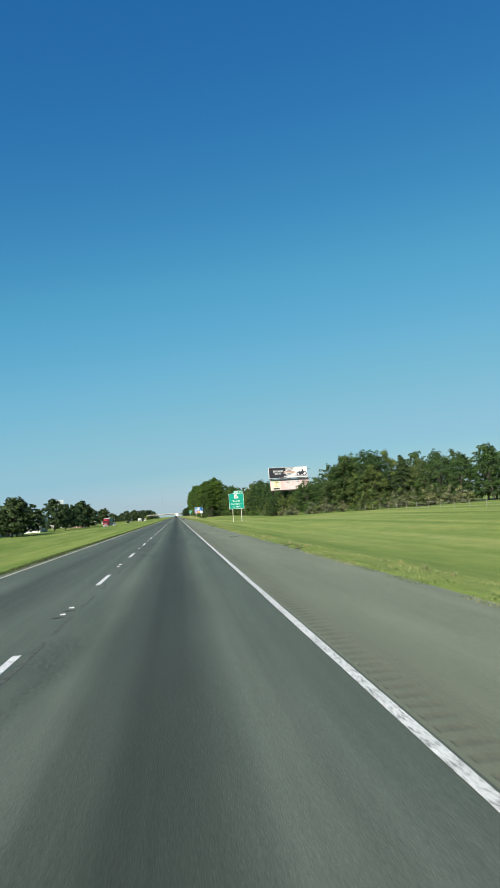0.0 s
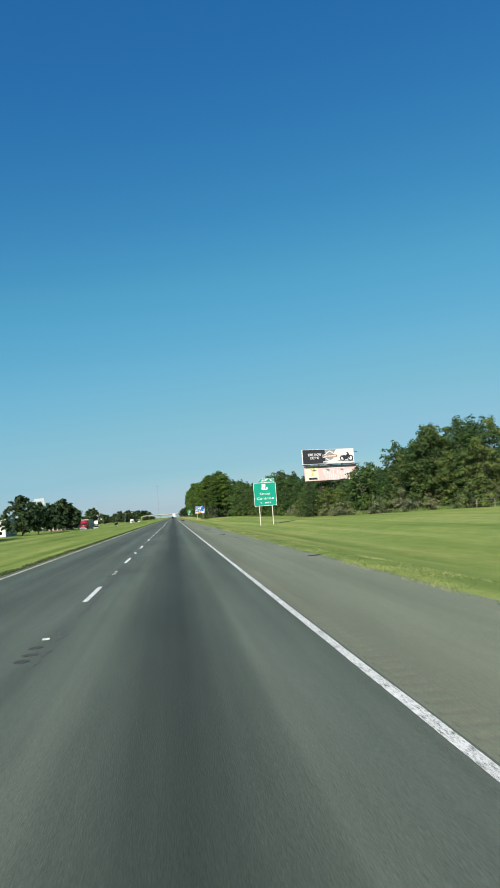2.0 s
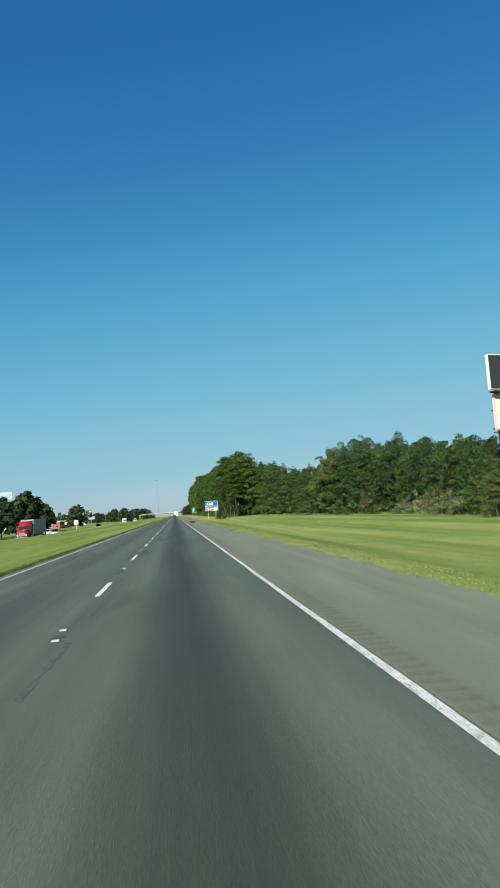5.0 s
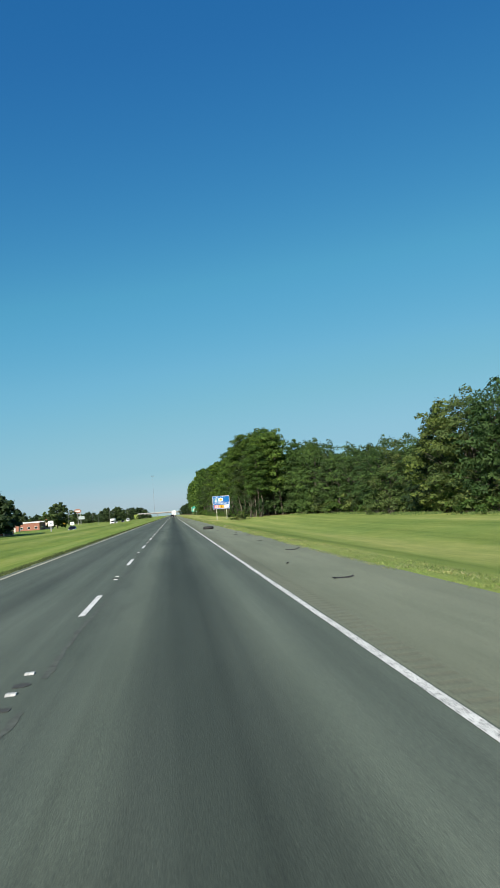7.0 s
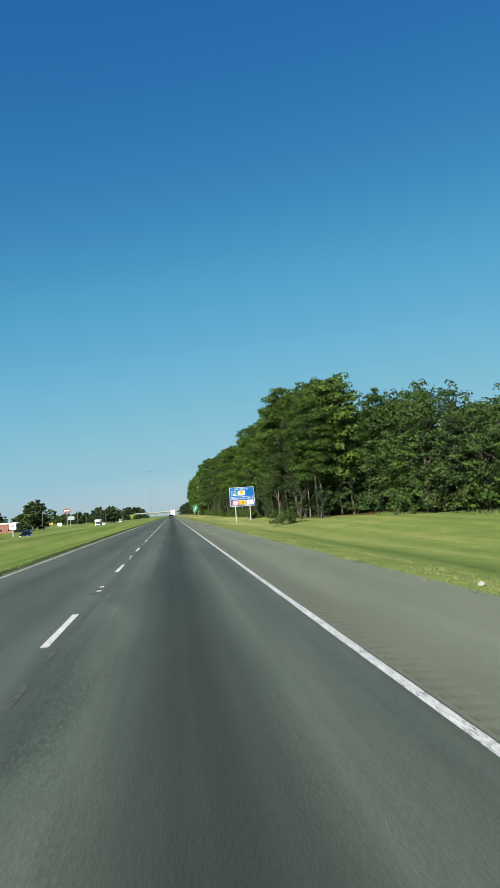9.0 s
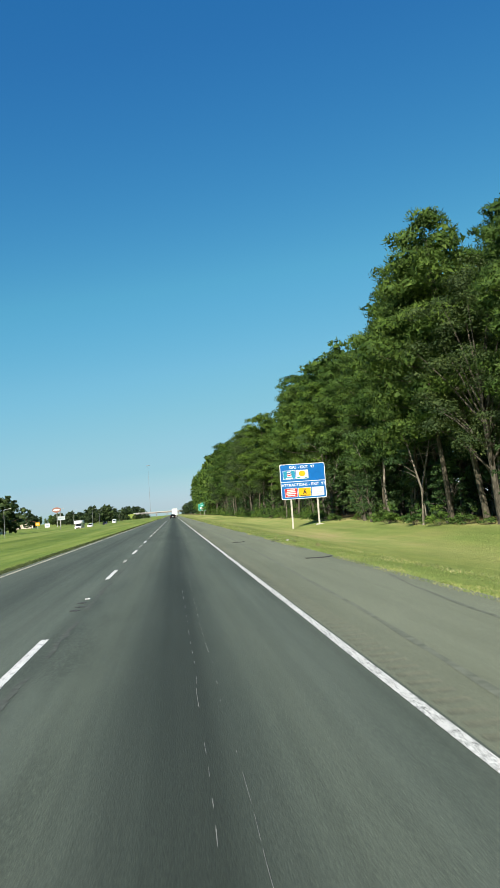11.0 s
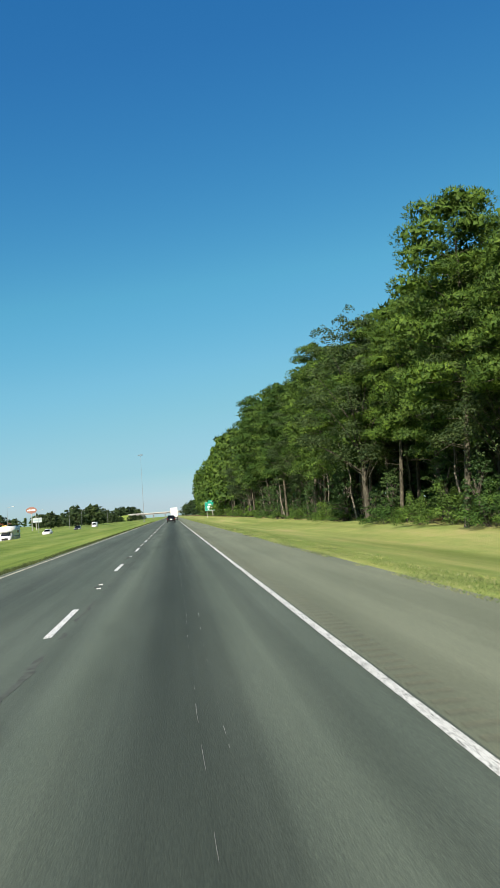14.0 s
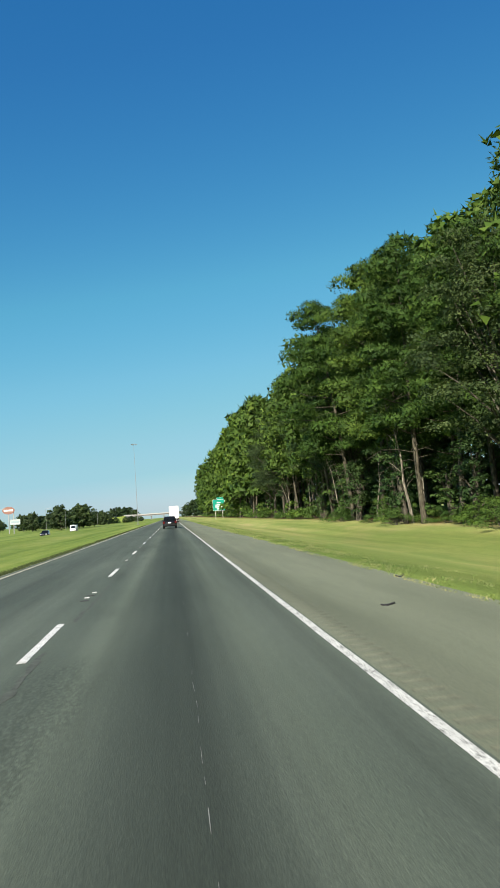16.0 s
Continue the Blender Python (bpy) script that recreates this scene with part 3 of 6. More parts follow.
def needle_clumps(rng, centres, radii, counts, size, spiky=0.25):
    """Plumes of needles: each clump is a close, uneven skin of short blades, with pointed sprays standing out of it."""
    V, O = [], []
    for c, r, n in zip(centres, radii, counts):
        m = int(n * (1 - spiky))
        d = rng.normal(size=(n, 3))
        d /= np.linalg.norm(d, axis=1)[:, None]
        d[:, 2] = np.where(d[:, 2] < -0.4, -d[:, 2] * 0.9, d[:, 2])
        # knobs: tufts that bulge out of the clump
        knobs = rng.normal(size=(9, 3))
        knobs /= np.linalg.norm(knobs, axis=1)[:, None]
        close = d @ knobs.T
        k = knobs[close.argmax(axis=1)]
        swell = 0.7 + 0.4 * np.clip((close.max(axis=1)[:, None] - 0.55) / 0.45, 0, 1) ** 0.5
        pos = np.asarray(c) + d * np.asarray(r) * swell * (0.86 + 0.16 * rng.random((n, 1)))
        O.append(d * 0.8 + (d - k * 0.8) * 0.5)
        jit = rng.normal(size=(n, 3))
        # the skin
        nor = d[:m] * 0.8 + (d[:m] - k[:m] * 0.8) * 0.9 + jit[:m] * 0.3 + np.array([0, 0, 0.15])
        nor /= np.linalg.norm(nor, axis=1)[:, None]
        t = np.cross(nor, rng.normal(size=(m, 3)))
        t /= np.linalg.norm(t, axis=1)[:, None] + 1e-9
        b = np.cross(nor, t)
        L = size * rng.uniform(0.7, 1.35, (m, 1))
        lift = nor * L * rng.uniform(-0.1, 0.5, (m, 1))
        V.append(np.stack([pos[:m] - t * L * 0.5 + b * L * 0.38, pos[:m] - t * L * 0.4 - b * L * 0.38, pos[:m] + t * L * 0.65 + lift], 1).reshape(-1, 3))
        # the sprays
        way = d[m:] * 0.7 + k[m:] * 0.4 + np.array([0, 0, 0.5]) + jit[m:] * 0.45
        way /= np.linalg.norm(way, axis=1)[:, None]
        side = np.cross(way, rng.normal(size=way.shape))
        side /= np.linalg.norm(side, axis=1)[:, None] + 1e-9
        L = size * rng.uniform(0.8, 1.5, (n - m, 1))
        V.append(np.stack([pos[m:] - side * L * 0.13, pos[m:] + side * L * 0.13, pos[m:] + way * L], 1).reshape(-1, 3))
    return unit(V, O)


class Wood:
    """Collects tapered limbs into one mesh."""
    def __init__(self):
        self.v, self.f, self.first = [], [], None

    def limb(self, pts, radii, n=7):
        base = len(self.v)
        for i, p in enumerate(pts):
            p = Vector(p)
            d = Vector(pts[min(i + 1, len(pts) - 1)]) - Vector(pts[max(i - 1, 0)])
            q = d.to_track_quat("Z", "Y")
            for k in range(n):
                a = 2 * math.pi * k / n
                self.v.append(p + q @ Vector((radii[i] * math.cos(a), radii[i] * math.sin(a), 0)))
        for i in range(len(pts) - 1):
            for k in range(n):
                a, b = base + i * n + k, base + i * n + (k + 1) % n
                self.f.append((a, b, b + n, a + n))
        if self.first is None:
            self.first = (len(self.v), len(self.f))

    def meshes(self, material):
        """The trunk, which is the first limb, and all other limbs."""
        nv, nf = self.first
        v = [tuple(p) for p in self.v]
        return arrays_mesh("trunk", v[:nv], self.f[:nf], material, True), arrays_mesh("branch", v[nv:], np.array(self.f[nf:]) - nv, material, True)


def tree_of(name, wood, bark, V, O, leaves, label, category="tree"):
    t = thing(name, label, category)
    trunk, limbs = wood.meshes(bark)
    for nm, me in (("trunk", trunk), ("branch", limbs), ("crown", foliage_mesh(V, O, leaves))):
        ob = new(nm, me)
        ob.parent = t
        if nm != "trunk":
            tagged(ob, kind="stuff")
    return t


def needle_coat(rng, centres, radii, counts, size):
    """Plumes seen from near: a loose core of broad blades under a thick coat of thin needles that point outwards."""
    V, O = [], []
    for c, r, n in zip(centres, radii, counts):
        d = rng.normal(size=(n, 3))
        d /= np.linalg.norm(d, axis=1)[:, None]
        d[:, 2] = np.where(d[:, 2] < -0.4, -d[:, 2] * 0.9, d[:, 2])
        knobs = rng.normal(size=(10, 3))
        knobs /= np.linalg.norm(knobs, axis=1)[:, None]
        close = d @ knobs.T
        k = knobs[close.argmax(axis=1)]
        swell = 0.68 + 0.42 * np.clip((close.max(axis=1)[:, None] - 0.55) / 0.45, 0, 1) ** 0.5
        O.append(d * 0.8 + (d - k * 0.8) * 0.5)
        core = rng.random((n, 1)) < 0.24
        pos = np.asarray(c) + d * np.asarray(r) * swell * np.where(core, 0.66 + 0.12 * rng.random((n, 1)), 0.82 + 0.22 * rng.random((n, 1)))
        way = d * 0.55 + k * 0.35 + np.array([0, 0, 0.4]) + rng.normal(size=(n, 3)) * 0.55
        way = np.where(core, np.cross(d, rng.normal(size=(n, 3))), way)
        way /= np.linalg.norm(way, axis=1)[:, None] + 1e-9
        side = np.cross(way, np.where(core, d, rng.normal(size=(n, 3))))
        side /= np.linalg.norm(side, axis=1)[:, None] + 1e-9
        L = size * rng.uniform(0.7, 1.35, (n, 1)) * np.where(core, 1.0, 0.78)
        w = L * np.where(core, 0.36, 0.14)
        V.append(np.stack([pos - way * L * 0.35 - side * w, pos - way * L * 0.35 + side * w, pos + way * L * 0.65], 1).reshape(-1, 3))
    return unit(V, O)


def pine(seed, height=22.0, leaves=5200, bare=0.3, size=0.3, whorls=34, coat=needle_clumps, label="tall pine with plumes of green needles"):
    """A pine: bare leaning trunk, then limbs all round it that each bear a few separate plumes of needles."""
    rng, r = np.random.default_rng(seed), random.Random(seed)
    w = Wood()
    lean = (r.uniform(-0.07, 0.07), r.uniform(-0.07, 0.07))
    bend = r.uniform(0, 6.28)
    def spine(h):
        k = h / height
        return Vector((lean[0] * h + 0.4 * math.sin(bend + 3 * k) * k, lean[1] * h + 0.4 * math.cos(bend + 2.4 * k) * k, h))
    hs = [-0.4, 0.25, 1.2, height * 0.2, height * 0.4, height * 0.6, height * 0.78, height * 0.93]
    w.limb([spine(h) for h in hs], [0.3, 0.22, 0.19, 0.17, 0.145, 0.11, 0.065, 0.025], 9)
    centres, radii = [], []
    fine = whorls > 30
    bulk = 1.0 if fine else 1.15
    heavy = r.uniform(0, 6.28)  # the side to which the crown has grown out most
    for i in range(whorls):
        k = (i + 0.5) / whorls
        h = height * (bare + (0.94 - bare) * k)
        a = i * 2.4 + r.uniform(-0.5, 0.5)
        full = (0.62 + 0.38 * min(1.0, k * 3.0)) * (1.0 - 0.74 * k ** 2.3)
        ln = height * 0.2 * full * r.uniform(0.6, 1.12) * (1.0 + 0.16 * math.cos(a - heavy))
        rise = ln * (r.uniform(-0.22, 0.3) + 0.35 * k)
        p0 = spine(h)
        p1 = p0 + Vector((math.cos(a) * ln * 0.55, math.sin(a) * ln * 0.55, rise * 0.35))
        p2 = p0 + Vector((math.cos(a) * ln, math.sin(a) * ln, rise))
        w.limb([p0, p1, p2], [0.058 * (1.25 - k), 0.036 * (1.25 - k), 0.01], 5 if fine else 3)
        across = Vector((-math.sin(a), math.cos(a), 0))
        spots = [(1.0, 0.0), (0.75, 0.3), (0.62, -0.32)] if fine and ln > 2.0 else [(1.0, 0.0), (0.6, 0.2)] if fine else [(0.98, 0.0), (0.55, 0.1)]
        for f, off in spots:
            s = r.uniform(0.8, 1.5) * (1.12 - 0.32 * k) * bulk
            c = p0.lerp(p2, f) + across * off * ln * r.uniform(0.6, 1.3) + Vector((0, 0, r.uniform(0.0, 0.45)))
            centres.append(c), radii.append((s, s, s * r.uniform(0.55, 0.8)))
    for i in range(6):
        k = r.uniform(0.0, 1.0)
        top = spine(height * (0.9 + 0.07 * k)) + Vector((math.cos(i * 1.9), math.sin(i * 1.9), 0)) * (1.0 - k) * 1.1
        s = r.uniform(0.45, 0.75) * bulk
        centres.append(top), radii.append((s, s, s * 1.1))
    for i in range(8):
        s = r.uniform(0.9, 1.3)
        centres.append(spine(height * (bare + 0.1 + (0.78 - bare) * i / 8)) + Vector((r.uniform(-0.8, 0.8), r.uniform(-0.8, 0.8), 0))), radii.append((s, s, s * 0.8))
    for i in range(7):
        h, a, ln = height * r.uniform(0.18, bare + 0.06), r.uniform(0, 6.28), r.uniform(0.8, 2.8)
        p0 = spine(h)
        w.limb([p0, p0 + Vector((math.cos(a) * ln * 0.5, math.sin(a) * ln * 0.5, 0.1 * ln)), p0 + Vector((math.cos(a) * ln, math.sin(a) * ln, r.uniform(-0.25, 0.3) * ln))], [0.035, 0.025, 0.008], 4)
    vol = np.array([a[0] * a[1] for a in radii])
    V, O = coat(rng, [tuple(c) for c in centres], radii, np.maximum(9, (leaves * vol / vol.sum()).astype(int)), size)
    return tree_of("pine_tree", w, BARK, V, O, PINE_NEEDLES, label)


def broadleaf(seed, height=13.0, spread=4.6, leaves=5200, bare=0.12, size=0.3, material=None, label="", name="broadleaf_tree", sprays=64, cone=0.0):
    """A leafy tree: trunk, limbs, and many small sprays of leaves with gaps between them; cone: how far the crown narrows upwards."""
    rng, r = np.random.default_rng(seed), random.Random(seed)
    w = Wood()
    top = Vector((r.uniform(-0.6, 0.6), r.uniform(-0.6, 0.6), height * (0.62 + 0.3 * cone)))
    w.limb([(0, 0, -0.4), (0.02, 0, 0.4), top * 0.45, top * 0.75, top], [0.32, 0.22, 0.18, 0.12, 0.04], 8)
    centres, radii = [], []
    heads = [(r.uniform(0, 6.28), r.uniform(0.25, 0.6), r.uniform(0.88, 1.0)) for _ in range(4)]  # crown lobes: bearing, reach, height
    for i in range(sprays):
        k = (i + 0.5) / sprays
        a = i * 2.399 + r.uniform(-0.5, 0.5)
        b, reach, tall_k = heads[i % 4]
        prof = math.sin(math.pi * min(1.0, 0.2 + 0.76 * k)) ** 0.65 * (1 - cone) + cone * (1.05 - k)
        rad = spread * prof * math.sqrt(r.uniform(0.2, 1.0))
        lobe = spread * 0.45 * reach * k * (1 - cone)
        h = height * (bare + (0.97 * (1 - (1 - tall_k) * k) - bare) * k)
        c = Vector((math.cos(a) * rad + math.cos(b) * lobe, math.sin(a) * rad + math.sin(b) * lobe, h * r.uniform(0.95, 1.03)))
        s = spread * r.uniform(0.15, 0.27) * (1.0 - 0.3 * k * k)
        centres.append(c), radii.append((s, s, s * r.uniform(0.6, 0.85)))
        if i % 3 == 0:
            p0 = top * min(1.0, max(0.2, (h / height) * 0.9))
            w.limb([p0, p0.lerp(c, 0.55) + Vector((0, 0, 0.25)), c], [0.08, 0.045, 0.012], 4)
    for b, reach, tall_k in heads:
        for q in (0.93, 0.97, 1.01):
            s = spread * r.uniform(0.09, 0.15)
            lobe = spread * 0.45 * reach * (1 - cone)
            centres.append(Vector((math.cos(b) * lobe + r.uniform(-0.3, 0.3), math.sin(b) * lobe + r.uniform(-0.3, 0.3), height * tall_k * q))), radii.append((s, s, s * 1.15))
    for q in (0.3, 0.55, 0.75):
        s = spread * 0.5 * (1 - 0.6 * cone * q)
        centres.append(Vector((0, 0, height * q))), radii.append((s, s, height * 0.14))
    vol = np.array([a[0] * a[1] for a in radii])
    V, O = leaf_blades(rng, [tuple(c) for c in centres], radii, np.maximum(8, (leaves * vol / vol.sum()).astype(int)), size)
    return tree_of(name, w, GREY_BARK, V, O, material or OAK_LEAVES, label or "full leafy green tree at the edge of the grass")


def shrub(seed, height=2.2, spread=1.5, leaves=700, material=None, label="low green leafy shrub under the trees", size=0.2):
    rng, r = np.random.default_rng(seed), random.Random(seed)
    w = Wood()
    centres, radii = [], []
    for i in range(15):
        a, k = i * 2.4 + r.uniform(-0.4, 0.4), r.uniform(0.05, 1.0)
        shoot = i % 5 == 0
        z = height * (r.uniform(0.85, 1.15) if shoot else (0.12 + 0.62 * (1 - k * k)) * r.uniform(0.6, 1.1))
        c = Vector((math.cos(a) * spread * k, math.sin(a) * spread * k, z))
        w.limb([(0.05 * math.cos(a), 0.05 * math.sin(a), -0.2), c * 0.6, c], [0.03, 0.018, 0.005], 3)
        s = spread * (r.uniform(0.12, 0.2) if shoot else r.uniform(0.26, 0.42))
        centres.append(tuple(c)), radii.append((s, s, s * (2.0 if shoot else 0.85)))
    vol = np.array([a[0] * a[2] for a in radii])
    V, O = leaf_blades(rng, centres, radii, np.maximum(6, (leaves * vol / vol.sum()).astype(int)), size, 0.3, 0.3)
    t = tree_of("shrub", w, GREY_BARK, V, O, material or SHRUB_LEAVES, label, "shrub")
    return t


def sapling(seed):
    """A slim, pale, crooked stem with a few twigs and a thin head of leaves."""
    rng, r = np.random.default_rng(seed), random.Random(seed)
    w = Wood()
    a, ln = r.uniform(0, 6.28), r.uniform(0.6, 1.8)
    pts = [Vector((math.cos(a) * ln * k * k + 0.15 * math.sin(9 * k + seed), math.sin(a) * ln * k * k + 0.15 * math.cos(7 * k + seed), 7.5 * k - (0.3 if k == 0 else 0))) for k in (0, 0.15, 0.35, 0.55, 0.8, 1.0)]
    w.limb(pts, [0.12, 0.1, 0.085, 0.07, 0.045, 0.02], 7)
    centres = [tuple(pts[-1])]
    for i in range(7):
        p0 = pts[2].lerp(pts[-1], r.uniform(0.1, 0.95))
        b = r.uniform(0, 6.28)
        tip = p0 + Vector((math.cos(b), math.sin(b), r.uniform(0.1, 0.9))) * r.uniform(0.8, 1.9)
        w.limb([p0, p0.lerp(tip, 0.5) + Vector((0, 0, 0.12)), tip], [0.03, 0.02, 0.006], 4)
        if i > 2:
            centres.append(tuple(tip))
    V, O = leaf_blades(rng, centres, [(0.8, 0.8, 0.55)] * len(centres), [150] * len(centres), 0.12)
    return tree_of("sapling", w, PALE_BARK, V, O, OAK_LEAVES, "slender crooked sapling with pale bark", "tree")


SAPLINGS = [sapling(130 + i) for i in range(5)]
SPARE = []  # first of each kind stands in the rows too


def plant(kinds, x, y, scale=1.0, wide=1.0, group="", label=""):
    """Sets a tree of one of the kinds on the ground with its own turn and size."""
    src = rnd.choice(kinds)
    m = Matrix.Translation((x, y, ground_z(x, y) - 0.05)) @ pose(0, 0, 0, rnd.uniform(-2, 2), rnd.uniform(-2, 2), rnd.uniform(0, 360)) @ Matrix.Diagonal((scale * wide, scale * wide, scale, 1))
    if src not in SPARE:
        SPARE.append(src)
        src.matrix_basis = m
        ob = src
    else:
        was = src.scale.copy()
        src.scale = (1, 1, 1)
        ob = copy_thing(src, m)
        src.scale = was
    return tagged(ob, label, group=group)


PINES = [pine(20 + i, 22.0, 33000, (0.28, 0.36, 0.3, 0.4, 0.27, 0.36)[i], 0.3, 34, needle_coat) for i in range(6)]
MID_PINES = [pine(30 + i, 22.0, 5000, (0.27, 0.33)[i % 2], 0.46, 31) for i in range(4)]
FAR_PINES = [pine(40 + i, 22.0, 2500, (0.12, 0.2, 0.27)[i], 0.88, 26) for i in range(3)]
BROAD = [broadleaf(60 + i, 13.0, 4.4, 7600, 0.03, 0.19) for i in range(4)]
FAR_BROAD = [broadleaf(65 + i, 13.0, 4.4, 3000, 0.08, 0.32, sprays=48) for i in range(3)]
PALE = [broadleaf(70 + i, 12.0, 4.2, 10000, 0.03, 0.185, PALE_LEAVES, "pale yellow-green leafy tree among darker trees") for i in range(2)]
CEDARS = [broadleaf(85 + i, 12.0, 3.6, 10000, 0.02, 0.185, DARK_LEAVES, "dark conical cedar at the field edge", "cedar_tree", 72, 0.75) for i in range(2)]
EDGE_OAKS = [broadleaf(75 + i, 17.0, 4.4, 32000, 0.3, 0.1, DARK_LEAVES, "leafy hardwood tree among tall roadside pines", "hardwood_tree", 84) for i in range(3)]
FAR_OAKS = [broadleaf(80 + i, 13.0, 6.5, 1400, 0.1, 1.0, DARK_LEAVES, "dark round oak tree beyond the opposite carriageway", "oak_tree", 46) for i in range(4)]
BACK_TREES = [broadleaf(90 + i, 14.0, 5.5, 1400, 0.02, 0.55, OAK_LEAVES, "leafy tree deep in the roadside wood", "hardwood_tree", 30) for i in range(3)]
YOUNG = [broadleaf(140 + i, 5.5, 1.5, 2200, 0.12, 0.11, OAK_LEAVES, "young leafy tree under the tall pines", "young_tree", 30) for i in range(3)]
SHRUBS = [shrub(100 + i, 2.0, 1.6, 700, None, "low green leafy shrub under the trees", 0.17) for i in range(4)]
NEAR_SHRUBS = [shrub(105 + i, 2.0, 1.7, 3000, None, "low green leafy shrub under the trees", 0.085) for i in range(4)]
PALE_SHRUBS = [shrub(110 + i, 2.2, 1.6, 850, PALE_LEAVES, "pale bushy shrub at the field edge", 0.15) for i in range(3)]


def tall(y):
    """Height of the pine edge along the road."""
    return float(np.interp(y, (373, 383, 389, 398, 404, 410, 420, 428, 434, 440, 446, 452, 460, 467, 473, 481, 488, 494, 500, 508, 514, 521, 540, 549, 557, 565, 575, 585, 598, 610, 619, 627, 640, 660, 700, 1000),
                           (15, 17.8, 18, 18.6, 19.8, 19.6, 19.6, 19.3, 18.5, 20, 18.5, 20.3, 20, 16.3, 16.3, 18.4, 19, 18.7, 18, 19, 20.2, 19.7, 20.8, 21.6, 22.7, 24, 24.3, 24.2, 25.3, 24, 21, 23.5, 25, 27, 29, 30)))


def edge(y):
    return float(np.interp(y, (376, 400, 560, 620, 760, 1000), (15.5, 15.0, 16.0, 18.0, 19.8, 21.5)))


g = "roadside pine wood"
for x, y, h in ((17.0, 392, 20.8), (20.0, 385, 19.4), (19.4, 403, 20.4), (21.5, 394, 21.6)):
    plant(PINES, x, y, h / 22.2, 1.15, g)
plant(PINES, 16.2, 533.0, 22.7 / 21.6, 1.04, g, "tall pine standing above its neighbours")
plant(EDGE_OAKS, 15.6, 507.0, 19.4 / 17.3, 1.15, g, "dark leafy hardwood tree among tall pines")
y = 378.0
while y < 650:
    oak = rnd.random() < 0.2 and not 396 < y < 432
    back = 2.0 if 396 < y < 432 else 1.5 if 453 < y < 468 else 0.0  # keeps clear of the services sign
    front = EDGE_OAKS if oak else PINES if y < 588 else MID_PINES
    plant(front, edge(y) + back + rnd.uniform(0.6, 2.6), y, tall(y) * (0.88 if oak else 1.0) / (17.6 if oak else 22.0) * rnd.uniform(0.92, 1.03), 1.06, g)
    plant(EDGE_OAKS if rnd.random() < 0.15 else MID_PINES, edge(y) + rnd.uniform(5, 7.5), y + 2.8, tall(y + 4) * 1.08 / 21.6 * rnd.uniform(0.93, 1.03), 1.1, g)
    plant(BACK_TREES, edge(y) + rnd.uniform(12, 15), y + rnd.uniform(0, 3), rnd.uniform(0.8, 1.1), 1.0, g)
    if rnd.random() < 0.5:
        plant(BACK_TREES, edge(y) + rnd.uniform(18, 23), y + rnd.uniform(0, 3), rnd.uniform(0.8, 1.1), 1.0, g)
    if rnd.random() < (0.8 if y < 430 else 0.35):
        plant(FAR_BROAD, edge(y) + (rnd.uniform(3.5, 6) if y < 430 else rnd.uniform(9, 11)), y + rnd.uniform(0, 4), rnd.uniform(0.5, 0.8), 0.9, g)
    plant(SAPLINGS, edge(y) + rnd.uniform(-0.2, 5), y + rnd.uniform(-2.5, 2.5), rnd.uniform(0.8, 1.25), 1.0, "slender saplings under the pines")
    y += rnd.uniform(4.5, 6.4)
while y < 1000:
    plant(FAR_PINES, edge(y) + rnd.uniform(-0.8, 1.5), y, tall(y) / 21.6 * rnd.uniform(0.9, 1.04), 1.0, g)
    plant(FAR_PINES, edge(y) + rnd.uniform(5, 9), y + 2.5, tall(y) * 1.08 / 22 * rnd.uniform(0.88, 1.0), 1.0, g)
    y += rnd.uniform(5, 7)
y = 652.0
while y < 1000:
    plant(BACK_TREES, edge(y) + rnd.uniform(3, 7), y, rnd.uniform(0.45, 0.7), 1.1, g)
    plant(SHRUBS, edge(y) + rnd.uniform(0, 2), y + 3, rnd.uniform(1.0, 1.8), 1.4, "shrubs under the pines")
    y += rnd.uniform(6, 8)
# low growth along the pine edge: thickets with gaps between them
y = 380.0
while y < 660:
    thick = noise.noise((y * 0.09, 2.0, 0.5)) + 0.25
    if thick > 0:
        plant(NEAR_SHRUBS if 418 < y < 585 else SHRUBS, edge(y) + rnd.uniform(-0.6, 1.6), y, (rnd.uniform(0.3, 0.6) + 0.75 * thick) * (0.6 if y < 458 else 1.0), rnd.uniform(1.0, 1.4), "shrubs under the pines")
    elif rnd.random() < 0.5:
        plant(NEAR_SHRUBS if 418 < y < 585 else SHRUBS, edge(y) + rnd.uniform(0.8, 3.0), y, rnd.uniform(0.25, 0.5), 1.3, "shrubs under the pines")
    if rnd.random() < 0.4:
        plant(SHRUBS, edge(y) + rnd.uniform(7, 11), y + rnd.uniform(0, 3), rnd.uniform(0.9, 2.2), 1.0, "shrubs under the pines")
    y += rnd.uniform(2.2, 4.2)

for i in range(44):
    y = 380 + i * 5.2 + rnd.uniform(-2.4, 2.4)
    plant(YOUNG, edge(y) + rnd.uniform(0.2, 3.5), y, rnd.uniform(0.55, 1.25), rnd.uniform(0.8, 1.3), "young trees under the pines")

plant(PALE_SHRUBS, 12.6, 375.0, 0.8, 1.6, "shrubs under the pines", "pale yellow-green bush at the foot of a pine")
plant(PALE_SHRUBS, 13.4, 377.0, 0.6, 1.5, "shrubs under the pines", "pale yellow-green bush at the foot of a pine")

# mixed wood between the billboard and the pines
g = "mixed wood beside the field"


def mixed_edge(y):
    return float(np.interp(y, (150, 185, 200, 225, 255, 290, 345, 376), (52, 37, 33, 31, 33, 31, 29.5, 24)))


